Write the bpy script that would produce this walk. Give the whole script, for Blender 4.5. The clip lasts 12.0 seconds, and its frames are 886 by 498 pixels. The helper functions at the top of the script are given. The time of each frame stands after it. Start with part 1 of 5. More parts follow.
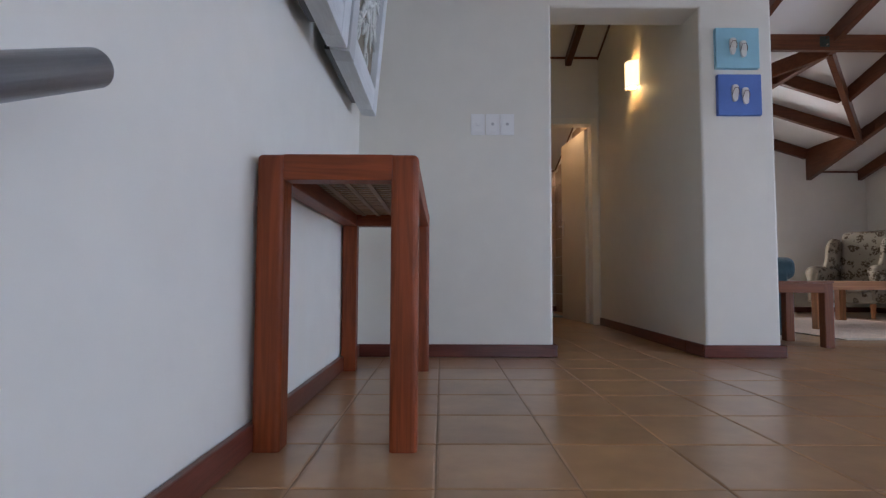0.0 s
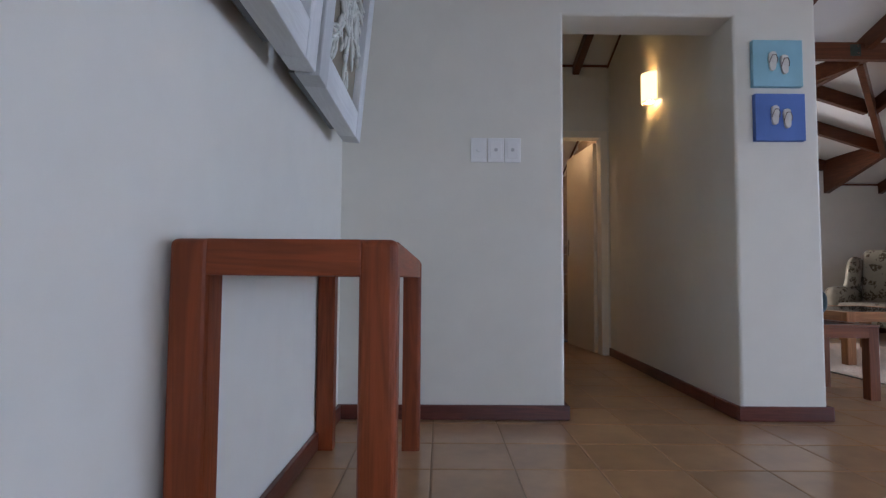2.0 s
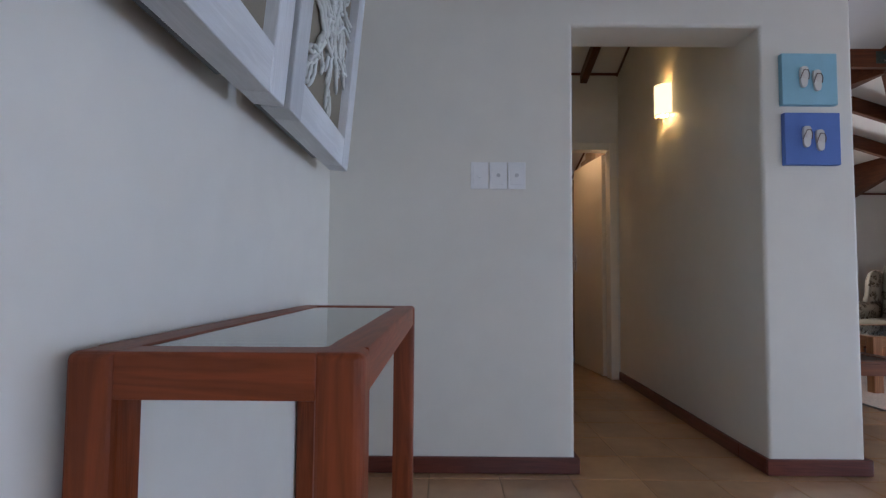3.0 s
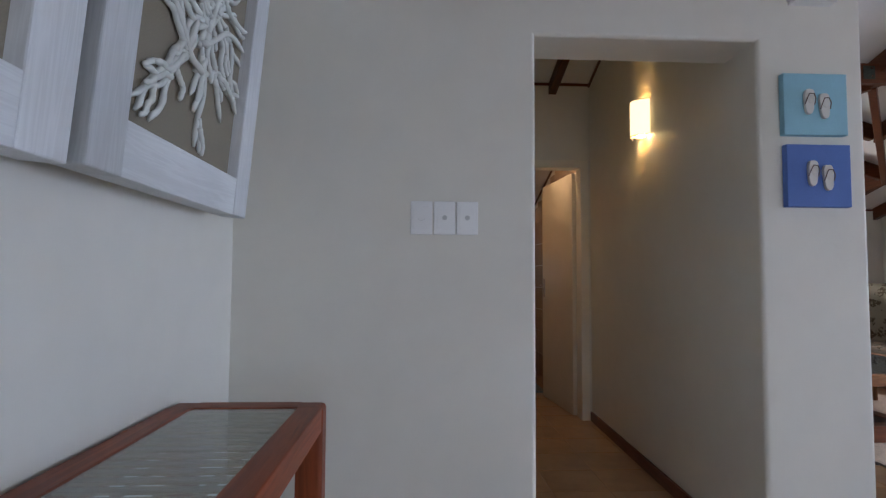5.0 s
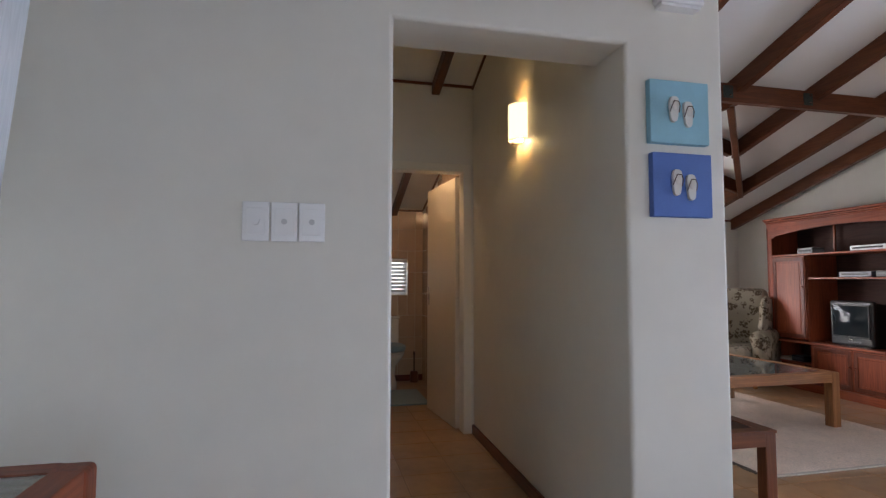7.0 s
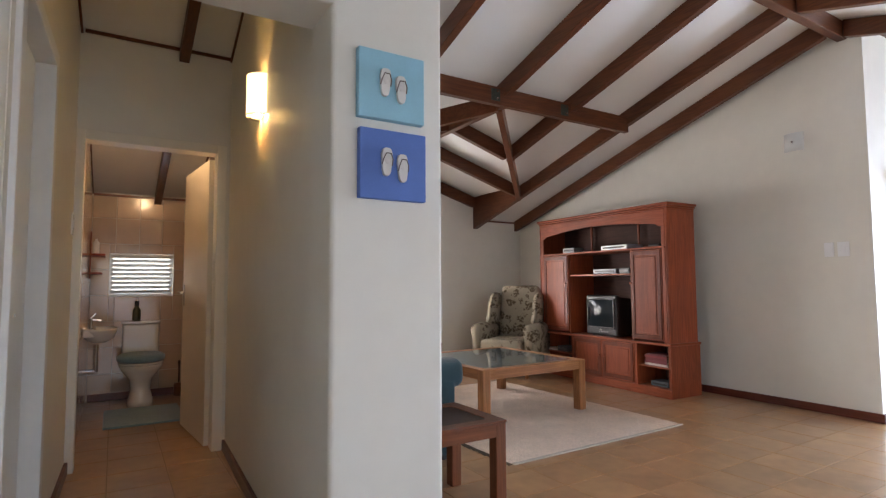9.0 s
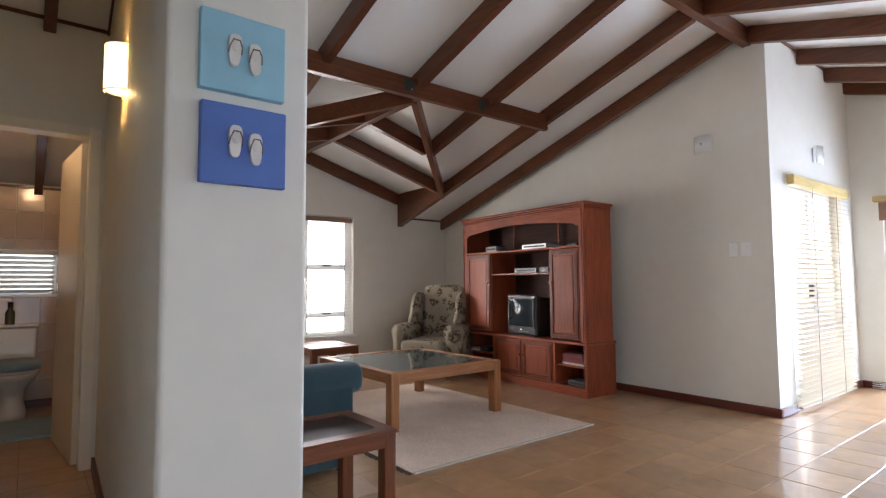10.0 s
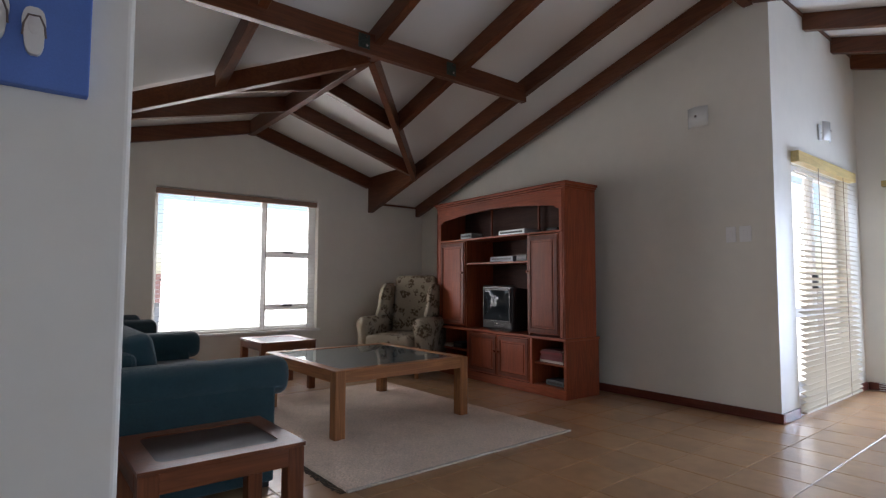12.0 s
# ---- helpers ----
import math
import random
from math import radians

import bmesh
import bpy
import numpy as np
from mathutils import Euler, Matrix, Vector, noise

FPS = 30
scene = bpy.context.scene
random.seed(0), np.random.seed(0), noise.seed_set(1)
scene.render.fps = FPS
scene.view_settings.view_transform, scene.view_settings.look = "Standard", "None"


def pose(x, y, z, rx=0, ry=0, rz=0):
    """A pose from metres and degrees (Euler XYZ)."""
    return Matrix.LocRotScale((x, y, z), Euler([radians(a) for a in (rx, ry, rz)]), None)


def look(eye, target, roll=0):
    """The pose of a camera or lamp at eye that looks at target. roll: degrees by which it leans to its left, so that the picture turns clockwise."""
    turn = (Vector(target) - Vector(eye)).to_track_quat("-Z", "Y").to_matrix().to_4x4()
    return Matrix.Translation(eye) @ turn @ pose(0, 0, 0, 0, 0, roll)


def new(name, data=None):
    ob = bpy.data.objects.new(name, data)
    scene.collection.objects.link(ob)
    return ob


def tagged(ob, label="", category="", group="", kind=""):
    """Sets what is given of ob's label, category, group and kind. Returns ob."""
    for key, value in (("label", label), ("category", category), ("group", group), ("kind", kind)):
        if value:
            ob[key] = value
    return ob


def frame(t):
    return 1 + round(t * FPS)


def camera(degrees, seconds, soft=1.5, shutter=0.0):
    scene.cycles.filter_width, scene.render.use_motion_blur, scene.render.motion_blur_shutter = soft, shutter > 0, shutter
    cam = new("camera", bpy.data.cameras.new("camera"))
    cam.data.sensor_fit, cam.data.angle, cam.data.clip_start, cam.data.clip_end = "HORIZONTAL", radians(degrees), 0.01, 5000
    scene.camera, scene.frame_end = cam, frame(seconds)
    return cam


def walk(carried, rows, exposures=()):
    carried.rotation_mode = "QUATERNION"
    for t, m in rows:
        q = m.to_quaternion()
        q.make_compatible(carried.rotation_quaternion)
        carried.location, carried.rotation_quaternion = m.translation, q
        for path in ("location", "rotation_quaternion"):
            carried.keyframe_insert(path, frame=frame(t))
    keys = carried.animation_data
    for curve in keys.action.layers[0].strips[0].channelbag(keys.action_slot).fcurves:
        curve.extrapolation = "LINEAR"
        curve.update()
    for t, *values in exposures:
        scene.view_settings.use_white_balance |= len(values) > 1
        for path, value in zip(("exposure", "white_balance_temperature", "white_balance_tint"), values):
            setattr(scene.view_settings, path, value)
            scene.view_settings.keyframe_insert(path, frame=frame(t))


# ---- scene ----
cam = camera(79.2, 12.0, soft=1.3)
PATH = [
    (0, (0.003, 0.123, 0.433), (0.008, 2.119, 0.548), 0.2),
    (0.5, (-0.026, 0.216, 0.493), (-0.022, 2.213, 0.601), 0.5),
    (1, (-0.035, 0.28, 0.574), (-0.029, 2.277, 0.681), 0.4),
    (1.5, (-0.021, 0.37, 0.648), (-0.011, 2.367, 0.758), 0.4),
    (2, (0.02, 0.514, 0.686), (0.03, 2.511, 0.795), 0.4),
    (2.5, (0.04, 0.648, 0.799), (0.046, 2.645, 0.906), 0.4),
    (3, (0.053, 0.741, 0.861), (0.046, 2.738, 0.968), 0.4),
    (5, (0.197, 1.195, 1.108), (0.29, 3.19, 1.214), 0.3),
    (5.5, (0.247, 1.26, 1.166), (0.364, 3.253, 1.277), 0.2),
    (6, (0.288, 1.351, 1.187), (0.45, 3.341, 1.297), 0.2),
    (6.5, (0.333, 1.399, 1.175), (0.603, 3.377, 1.284), 0.2),
    (7, (0.396, 1.423, 1.141), (0.852, 3.366, 1.263), 0.1),
    (9, (0.904, 1.504, 1.094), (1.949, 3.204, 1.224), -0.3),
    (9.5, (1.024, 1.516, 1.086), (2.19, 3.136, 1.215), -0.3),
    (10, (1.21, 1.527, 1.087), (2.434, 3.104, 1.215), -0.3),
    (10.5, (1.357, 1.566, 1.07), (2.6, 3.127, 1.196), -0.2),
    (11, (1.508, 1.671, 1.049), (2.759, 3.226, 1.174), -0.1),
    (11.5, (1.623, 1.741, 1.014), (2.874, 3.296, 1.145), 0.1),
    (12, (1.731, 1.803, 0.995), (2.975, 3.364, 1.117), 0.2),
]
walk(cam, [(t, look(eye, target, roll)) for t, eye, target, roll in PATH],
     [(0, 1.42, 6150, 17), (3, 1.28, 6000, 16), (5.5, 1.28, 6250, 15), (7.2, 1.52, 6400, 16), (9, 1.86, 6700, 14), (10.5, 1.42, 6500, 14), (12, 0.73, 6400, 15)])

# ---- light ----
world = bpy.data.worlds.new("sky")
scene.world = world
world.use_nodes = True
wn = world.node_tree.nodes
sky = wn.new("ShaderNodeTexSky")
sky.sky_type = "NISHITA"
sky.sun_disc = False
sky.sun_elevation = radians(50)
sky.sun_rotation = radians(270)
sky.air_density, sky.dust_density, sky.ozone_density = 1.0, 1.0, 1.0
wn["Background"].inputs["Strength"].default_value = 0.15
world.node_tree.links.new(sky.outputs[0], wn["Background"].inputs["Color"])

sun_data = bpy.data.lights.new("sun", "SUN")
sun_data.energy, sun_data.angle, sun_data.color = 1.2, radians(12), (1.0, 0.96, 0.9)
sun = new("sun", sun_data)
sun.matrix_world = look((-20, 2, 24), (0, 0, 0))


def window_lamp(name, eye, target, width, height, watts, color):
    data = bpy.data.lights.new(name, "AREA")
    data.shape, data.size, data.size_y, data.energy, data.color = "RECTANGLE", width, height, watts, color
    lamp = new(name, data)
    lamp.matrix_world = look(eye, target)
    return lamp


LAMP_GLOW = 2.5
DAY = (0.82, 0.88, 1.0)
window_lamp("south_daylight", (1.6, -0.83, 1.0), (1.6, 3, -0.3), 2.6, 1.8, 5, DAY)
window_lamp("south_daylight_2", (5.4, -0.83, 1.0), (5.4, 3, -0.3), 2.8, 1.8, 3, (0.70, 0.81, 1.0))
window_lamp("east_daylight", (8.24, 2.1, 1.0), (3, 2.1, 0.3), 1.7, 1.7, 52, (0.62, 0.77, 1.0))
window_lamp("north_daylight", (3.69, 7.85, 1.15), (3.69, 3, 0.9), 1.6, 1.35, 20, (1.0, 0.97, 0.94))
window_lamp("bathroom_daylight", (1.145, 7.80, 1.2), (1.145, 5, 0.9), 0.5, 0.36, 0.22, (0.95, 0.97, 1.0))
window_lamp("door_daylight", (7.06, 3.62, 1.0), (7.06, 0, 0.9), 1.36, 1.8, 14, (1.0, 0.96, 0.91))

# ---- materials ----
MATS = {}


def material(name, color, rough=0.6, metal=0.0, grain=0.0, scale=40.0, stain=0.0, stain_scale=2.5, bump=0.0, bump_scale=120.0,
             vary=0.0, stretch=(1, 1, 1), coat=0.0, spec=0.5, sheen=0.0):
    if name in MATS:
        return MATS[name]
    m = bpy.data.materials.new(name)
    m.use_nodes = True
    nt = m.node_tree
    nodes, link = nt.nodes, nt.links.new
    b = nodes["Principled BSDF"]
    b.inputs["Roughness"].default_value = rough
    b.inputs["Metallic"].default_value = metal
    b.inputs["Coat Weight"].default_value = coat
    b.inputs["Coat Roughness"].default_value = 0.22
    b.inputs["Specular IOR Level"].default_value = spec
    b.inputs["Sheen Weight"].default_value = sheen
    rgb = nodes.new("ShaderNodeRGB")
    rgb.outputs[0].default_value = (*color, 1)
    out = rgb.outputs[0]
    coords = nodes.new("ShaderNodeTexCoord")
    mapping = nodes.new("ShaderNodeMapping")
    mapping.inputs["Scale"].default_value = stretch
    if vary:
        # every copy shows another patch of the same surface
        info = nodes.new("ShaderNodeObjectInfo")
        shift = nodes.new("ShaderNodeVectorMath")
        shift.operation = "MULTIPLY_ADD"
        shift.inputs[1].default_value = (37.0, 53.0, 71.0)
        link(info.outputs["Random"], shift.inputs[0])
        link(coords.outputs["Object"], shift.inputs[2])
        link(shift.outputs[0], mapping.inputs["Vector"])
    else:
        link(coords.outputs["Object"], mapping.inputs["Vector"])

    def factor(noise_scale, amount, detail):
        n = nodes.new("ShaderNodeTexNoise")
        n.inputs["Scale"].default_value = noise_scale
        n.inputs["Detail"].default_value = detail
        link(mapping.outputs[0], n.inputs["Vector"])
        r = nodes.new("ShaderNodeMapRange")
        r.inputs[1].default_value, r.inputs[2].default_value = 0.25, 0.75
        r.inputs[3].default_value, r.inputs[4].default_value = 1 - amount, 1 + amount
        link(n.outputs["Fac"], r.inputs[0])
        return r.outputs[0]

    def times(color_socket, value_socket):
        v = nodes.new("ShaderNodeVectorMath")
        v.operation = "MULTIPLY"
        link(color_socket, v.inputs[0])
        link(value_socket, v.inputs[1])
        return v.outputs[0]

    if grain:
        out = times(out, factor(scale, grain, 6))
    if stain:
        out = times(out, factor(stain_scale, stain, 3))
    if vary:
        r = nodes.new("ShaderNodeMapRange")
        r.inputs[3].default_value, r.inputs[4].default_value = 1 - vary, 1 + vary
        link(info.outputs["Random"], r.inputs[0])
        out = times(out, r.outputs[0])
    link(out, b.inputs["Base Color"])
    if bump:
        n = nodes.new("ShaderNodeTexNoise")
        n.inputs["Scale"].default_value = bump_scale
        n.inputs["Detail"].default_value = 5
        link(mapping.outputs[0], n.inputs["Vector"])
        bp = nodes.new("ShaderNodeBump")
        bp.inputs["Strength"].default_value = bump
        bp.inputs["Distance"].default_value = 0.004
        link(n.outputs["Fac"], bp.inputs["Height"])
        link(bp.outputs[0], b.inputs["Normal"])
    MATS[name] = m
    return m


def wood(name, color, axis, rough=0.45, coat=0.08, dark=0.34, bands=9.0):
    """Stained timber with its grain along one axis."""
    key = f"{name}_{axis}"
    if key in MATS:
        return MATS[key]
    m = bpy.data.materials.new(key)
    m.use_nodes = True
    nt = m.node_tree
    nodes, link = nt.nodes, nt.links.new
    b = nodes["Principled BSDF"]
    coords = nodes.new("ShaderNodeTexCoord")
    mapping = nodes.new("ShaderNodeMapping")
    s = [1.0, 1.0, 1.0]
    s["xyz".index(axis)] = 0.06
    mapping.inputs["Scale"].default_value = s
    link(coords.outputs["Object"], mapping.inputs["Vector"])
    n1 = nodes.new("ShaderNodeTexNoise")
    n1.inputs["Scale"].default_value, n1.inputs["Detail"].default_value, n1.inputs["Distortion"].default_value = bands * 2.2, 3, 1.2
    link(mapping.outputs[0], n1.inputs["Vector"])
    wave = nodes.new("ShaderNodeMath")
    wave.operation = "MULTIPLY"
    wave.inputs[1].default_value = 9.0
    link(n1.outputs["Fac"], wave.inputs[0])
    saw = nodes.new("ShaderNodeMath")
    saw.operation = "PINGPONG"
    saw.inputs[1].default_value = 1.0
    link(wave.outputs[0], saw.inputs[0])
    n2 = nodes.new("ShaderNodeTexNoise")
    n2.inputs["Scale"].default_value, n2.inputs["Detail"].default_value = 260, 5
    link(mapping.outputs[0], n2.inputs["Vector"])
    mixf = nodes.new("ShaderNodeMath")
    mixf.operation = "MULTIPLY_ADD"
    mixf.inputs[1].default_value = 0.55
    link(saw.outputs[0], mixf.inputs[0])
    half = nodes.new("ShaderNodeMath")
    half.operation = "MULTIPLY"
    half.inputs[1].default_value = 0.45
    link(n2.outputs["Fac"], half.inputs[0])
    link(half.outputs[0], mixf.inputs[2])
    ramp = nodes.new("ShaderNodeValToRGB")
    ramp.color_ramp.elements[0].position, ramp.color_ramp.elements[1].position = 0.1, 0.85
    ramp.color_ramp.elements[0].color = (*[c * (1 - dark) for c in color], 1)
    ramp.color_ramp.elements[1].color = (*[min(1, c * (1 + 0.35 * dark)) for c in color], 1)
    link(mixf.outputs[0], ramp.inputs[0])
    big = nodes.new("ShaderNodeTexNoise")
    big.inputs["Scale"].default_value = 2.0
    link(coords.outputs["Object"], big.inputs["Vector"])
    rng = nodes.new("ShaderNodeMapRange")
    rng.inputs[1].default_value, rng.inputs[2].default_value, rng.inputs[3].default_value, rng.inputs[4].default_value = 0.3, 0.7, 0.85, 1.15
    link(big.outputs["Fac"], rng.inputs[0])
    info = nodes.new("ShaderNodeObjectInfo")
    rng2 = nodes.new("ShaderNodeMapRange")
    rng2.inputs[3].default_value, rng2.inputs[4].default_value = 0.9, 1.1
    link(info.outputs["Random"], rng2.inputs[0])
    mul = nodes.new("ShaderNodeVectorMath")
    mul.operation = "MULTIPLY"
    link(ramp.outputs[0], mul.inputs[0])
    link(rng.outputs[0], mul.inputs[1])
    mul2 = nodes.new("ShaderNodeVectorMath")
    mul2.operation = "MULTIPLY"
    link(mul.outputs[0], mul2.inputs[0])
    link(rng2.outputs[0], mul2.inputs[1])
    link(mul2.outputs[0], b.inputs["Base Color"])
    b.inputs["Roughness"].default_value = rough
    b.inputs["Coat Weight"].default_value = coat
    b.inputs["Coat Roughness"].default_value = 0.15
    b.inputs["Specular IOR Level"].default_value = 0.28
    bp = nodes.new("ShaderNodeBump")
    bp.inputs["Strength"].default_value, bp.inputs["Distance"].default_value = 0.25, 0.002
    link(n2.outputs["Fac"], bp.inputs["Height"])
    link(bp.outputs[0], b.inputs["Normal"])
    MATS[key] = m
    return m


def glass(name, tint=(1, 1, 1), rough=0.0):
    if name in MATS:
        return MATS[name]
    m = bpy.data.materials.new(name)
    m.use_nodes = True
    b = m.node_tree.nodes["Principled BSDF"]
    b.inputs["Base Color"].default_value = (*tint, 1)
    b.inputs["Transmission Weight"].default_value = 1.0
    b.inputs["Roughness"].default_value = rough
    b.inputs["IOR"].default_value = 1.45
    MATS[name] = m
    return m


def glow(name, color, strength):
    m = bpy.data.materials.new(name)
    m.use_nodes = True
    b = m.node_tree.nodes["Principled BSDF"]
    b.inputs["Base Color"].default_value = (*color, 1)
    b.inputs["Emission Color"].default_value = (*color, 1)
    b.inputs["Emission Strength"].default_value = strength
    MATS[name] = m
    return m


PLASTER = material("plaster", (0.755, 0.73, 0.655), 0.55, grain=0.02, scale=9, stain=0.04, stain_scale=1.1, bump=0.12, bump_scale=35)
CEIL = material("ceiling_board", (0.80, 0.79, 0.76), 0.7, stain=0.04, stain_scale=1.3, bump=0.05, bump_scale=30)
GROUT = material("grout", (0.29, 0.20, 0.13), 0.9, grain=0.15, scale=90)
TILE = material("floor_tile", (0.43, 0.25, 0.125), 0.28, grain=0.10, scale=14, stain=0.20, stain_scale=3.2, bump=0.10, bump_scale=22, vary=0.06, coat=0.5)
WALLTILE = material("wall_tile", (0.57, 0.43, 0.325), 0.08, grain=0.03, scale=10, stain=0.05, vary=0.03, coat=0.4)
PAINT_W = material("white_paint", (0.80, 0.80, 0.78), 0.35, grain=0.02, scale=30, stain=0.03, bump=0.05, bump_scale=60)
CREAM = material("cream_paint", (0.72, 0.66, 0.54), 0.32, grain=0.02, scale=30, stain=0.04, bump=0.04, bump_scale=50)
# cream paint made lighter, to carry the light falling on the door jambs
LIT_CREAM = material("lit_cream_paint", (0.80, 0.76, 0.66), 0.3, grain=0.02, scale=30, stain=0.03, bump=0.04, bump_scale=50)
PLASTIC_W = material("white_plastic", (0.88, 0.88, 0.87), 0.2, stain=0.01)
PORCELAIN = material("porcelain", (0.82, 0.80, 0.76), 0.07, coat=0.5, stain=0.02)
CHROME = material("chrome", (0.75, 0.75, 0.75), 0.15, 1.0, grain=0.03)
STEEL = material("dark_steel", (0.27, 0.275, 0.29), 0.36, 0.8, grain=0.12, scale=160, stretch=(1, 0.02, 1))
ALU = material("aluminium", (0.62, 0.63, 0.64), 0.4, 0.5, grain=0.04)
BLACK = material("black_plastic", (0.018, 0.018, 0.02), 0.35, stain=0.1, bump=0.08, bump_scale=400)
TEAL = material("teal_cloth", (0.006, 0.036, 0.047), 0.9, grain=0.25, scale=220, stain=0.15, stain_scale=4, bump=0.5, bump_scale=500, sheen=0.3)
RUG = material("rug_wool", (0.76, 0.615, 0.50), 0.95, grain=0.30, scale=120, stain=0.08, stain_scale=5, bump=0.8, bump_scale=330)
GLASS = glass("clear_glass")
TOPGLASS = glass("table_glass", (0.80, 0.88, 0.88))
BEAM = (0.135, 0.042, 0.016)
PINE = (0.25, 0.053, 0.014)
OAK = (0.36, 0.15, 0.055)
CHERRY = (0.30, 0.066, 0.024)
SKIRT = (0.13, 0.032, 0.02)

# ---- mesh helpers ----


def box(bm, x0, x1, y0, y1, z0, z1, bevel=0.0, seg=2):
    made = bmesh.ops.create_cube(bm, size=1.0, matrix=Matrix.LocRotScale(((x0 + x1) / 2, (y0 + y1) / 2, (z0 + z1) / 2), None, (x1 - x0, y1 - y0, z1 - z0)))
    if bevel:
        edges = {e for v in made["verts"] for e in v.link_edges}
        bmesh.ops.bevel(bm, geom=list(edges), offset=bevel, segments=seg, profile=0.5, affect="EDGES")


def beam(bm, a, b, width, depth, down=(0, 0, -1), bevel=0.004):
    """A squared timber whose top centre line runs from a to b."""
    a, b = Vector(a), Vector(b)
    along = (b - a).normalized()
    side = along.cross(Vector(down)).normalized()
    low = side.cross(along).normalized()
    if low.z > 0:
        low = -low
    verts = []
    for p in (a, b):
        for s, d in ((-1, 0), (1, 0), (1, 1), (-1, 1)):
            verts.append(bm.verts.new(p + side * s * width / 2 + low * d * depth))
    faces = [(0, 1, 2, 3), (7, 6, 5, 4), (0, 4, 5, 1), (1, 5, 6, 2), (2, 6, 7, 3), (3, 7, 4, 0)]
    for f in faces:
        bm.faces.new([verts[i] for i in f])
    bmesh.ops.recalc_face_normals(bm, faces=list({f for v in verts for f in v.link_faces}))
    if bevel:
        bmesh.ops.bevel(bm, geom=list({e for v in verts for e in v.link_edges}), offset=bevel, segments=1, affect="EDGES")


def prism(bm, points, axis, a0, a1):
    """A polygon extruded along an axis. points are the other two coordinates in xyz order."""
    def place(p, a):
        c = list(p)
        c.insert("xyz".index(axis), a)
        return c
    low = [bm.verts.new(place(p, a0)) for p in points]
    high = [bm.verts.new(place(p, a1)) for p in points]
    made = [bm.faces.new(low), bm.faces.new(high[::-1])]
    n = len(points)
    for i in range(n):
        made.append(bm.faces.new((low[i], low[(i + 1) % n], high[(i + 1) % n], high[i])))
    bmesh.ops.recalc_face_normals(bm, faces=made)
    return made


def rod(bm, a, b, radius, seg=20, radius2=None):
    a, b = Vector(a), Vector(b)
    m = Matrix.Translation((a + b) / 2) @ (b - a).to_track_quat("Z", "Y").to_matrix().to_4x4()
    bmesh.ops.create_cone(bm, cap_ends=True, segments=seg, radius1=radius, radius2=radius if radius2 is None else radius2, depth=(b - a).length, matrix=m)


def sweep(bm, pts, radius, seg=8):
    """One bent round bar through a row of points."""
    rings, n = [], len(pts)
    for i, p in enumerate(pts):
        q = (Vector(pts[min(i + 1, n - 1)]) - Vector(pts[max(i - 1, 0)])).to_track_quat("Z", "Y")
        rings.append([bm.verts.new(Vector(p) + q @ Vector((radius * math.cos(2 * math.pi * k / seg), radius * math.sin(2 * math.pi * k / seg), 0))) for k in range(seg)])
    made = [bm.faces.new(rings[0]), bm.faces.new(rings[-1])]
    for a, b in zip(rings, rings[1:]):
        for k in range(seg):
            made.append(bm.faces.new((a[k], a[(k + 1) % seg], b[(k + 1) % seg], b[k])))
    bmesh.ops.recalc_face_normals(bm, faces=made)


def lathe(bm, profile, seg=24, centre=(0, 0), squash=(1, 1)):
    rings = []
    for r, z in profile:
        rings.append([bm.verts.new((centre[0] + squash[0] * r * math.cos(2 * math.pi * i / seg), centre[1] + squash[1] * r * math.sin(2 * math.pi * i / seg), z)) for i in range(seg)])
    for a, b in zip(rings, rings[1:]):
        for i in range(seg):
            bm.faces.new((a[i], a[(i + 1) % seg], b[(i + 1) % seg], b[i]))
    bm.faces.new(rings[0][::-1])
    bm.faces.new(rings[-1])


def solid(bm, name, mat, smooth=False):
    mesh = bpy.data.meshes.new(name)
    bm.normal_update()
    bm.to_mesh(mesh)
    bm.free()
    mesh.materials.append(mat)
    if smooth:
        mesh.polygons.foreach_set("use_smooth", [True] * len(mesh.polygons))
    return mesh


def part(name, bm, mat, parent, label="", smooth=False):
    ob = new(name, solid(bm, name, mat, smooth))
    ob.parent = parent
    if label:
        tagged(ob, label)
    return ob


def thing(name, m, label, category, group=""):
    ob = new(name)
    ob.empty_display_size = 0.1
    ob.matrix_world = m
    return tagged(ob, label, category, group)


def single(name, bm, mat, label, category, group="", kind="", smooth=False):
    return tagged(new(name, solid(bm, name, mat, smooth)), label, category, group, kind)


def structure(name, bm, mat, label, category="wall", smooth=False):
    return single(name, bm, mat, label, category, kind="structure", smooth=smooth)


def quick(*args, **kw):
    bm = bmesh.new()
    box(bm, *args, **kw)
    return bm


def wall(name, axis, a0, a1, u0, u1, top, openings, label, mat=None):
    """A wall across an axis from a0 to a1 thick, from u0 to u1 long, up to top(u), with openings (u0, u1, z0, z1)."""
    bm = bmesh.new()
    cuts = sorted({u0, u1, *[u for o in openings for u in o[:2]], *[k for k in BREAKS.get(name, ()) if u0 < k < u1]})
    for a, b in zip(cuts, cuts[1:]):
        spans, z = [], 0.0
        for o in sorted((o for o in openings if o[0] <= a and o[1] >= b), key=lambda o: o[2]):
            if o[2] > z + 1e-6:
                spans.append((z, z, o[2], o[2]))
            z = o[3]
        spans.append((z, z, top(b), top(a)))
        for za, zb, zc, zd in spans:
            prism(bm, [(a, za), (b, zb), (b, zc), (a, zd)], axis, a0, a1)
    return structure(name, bm, mat or PLASTER, label)


BREAKS = {"wall_north": (1.95, 3.68, 5.2)}

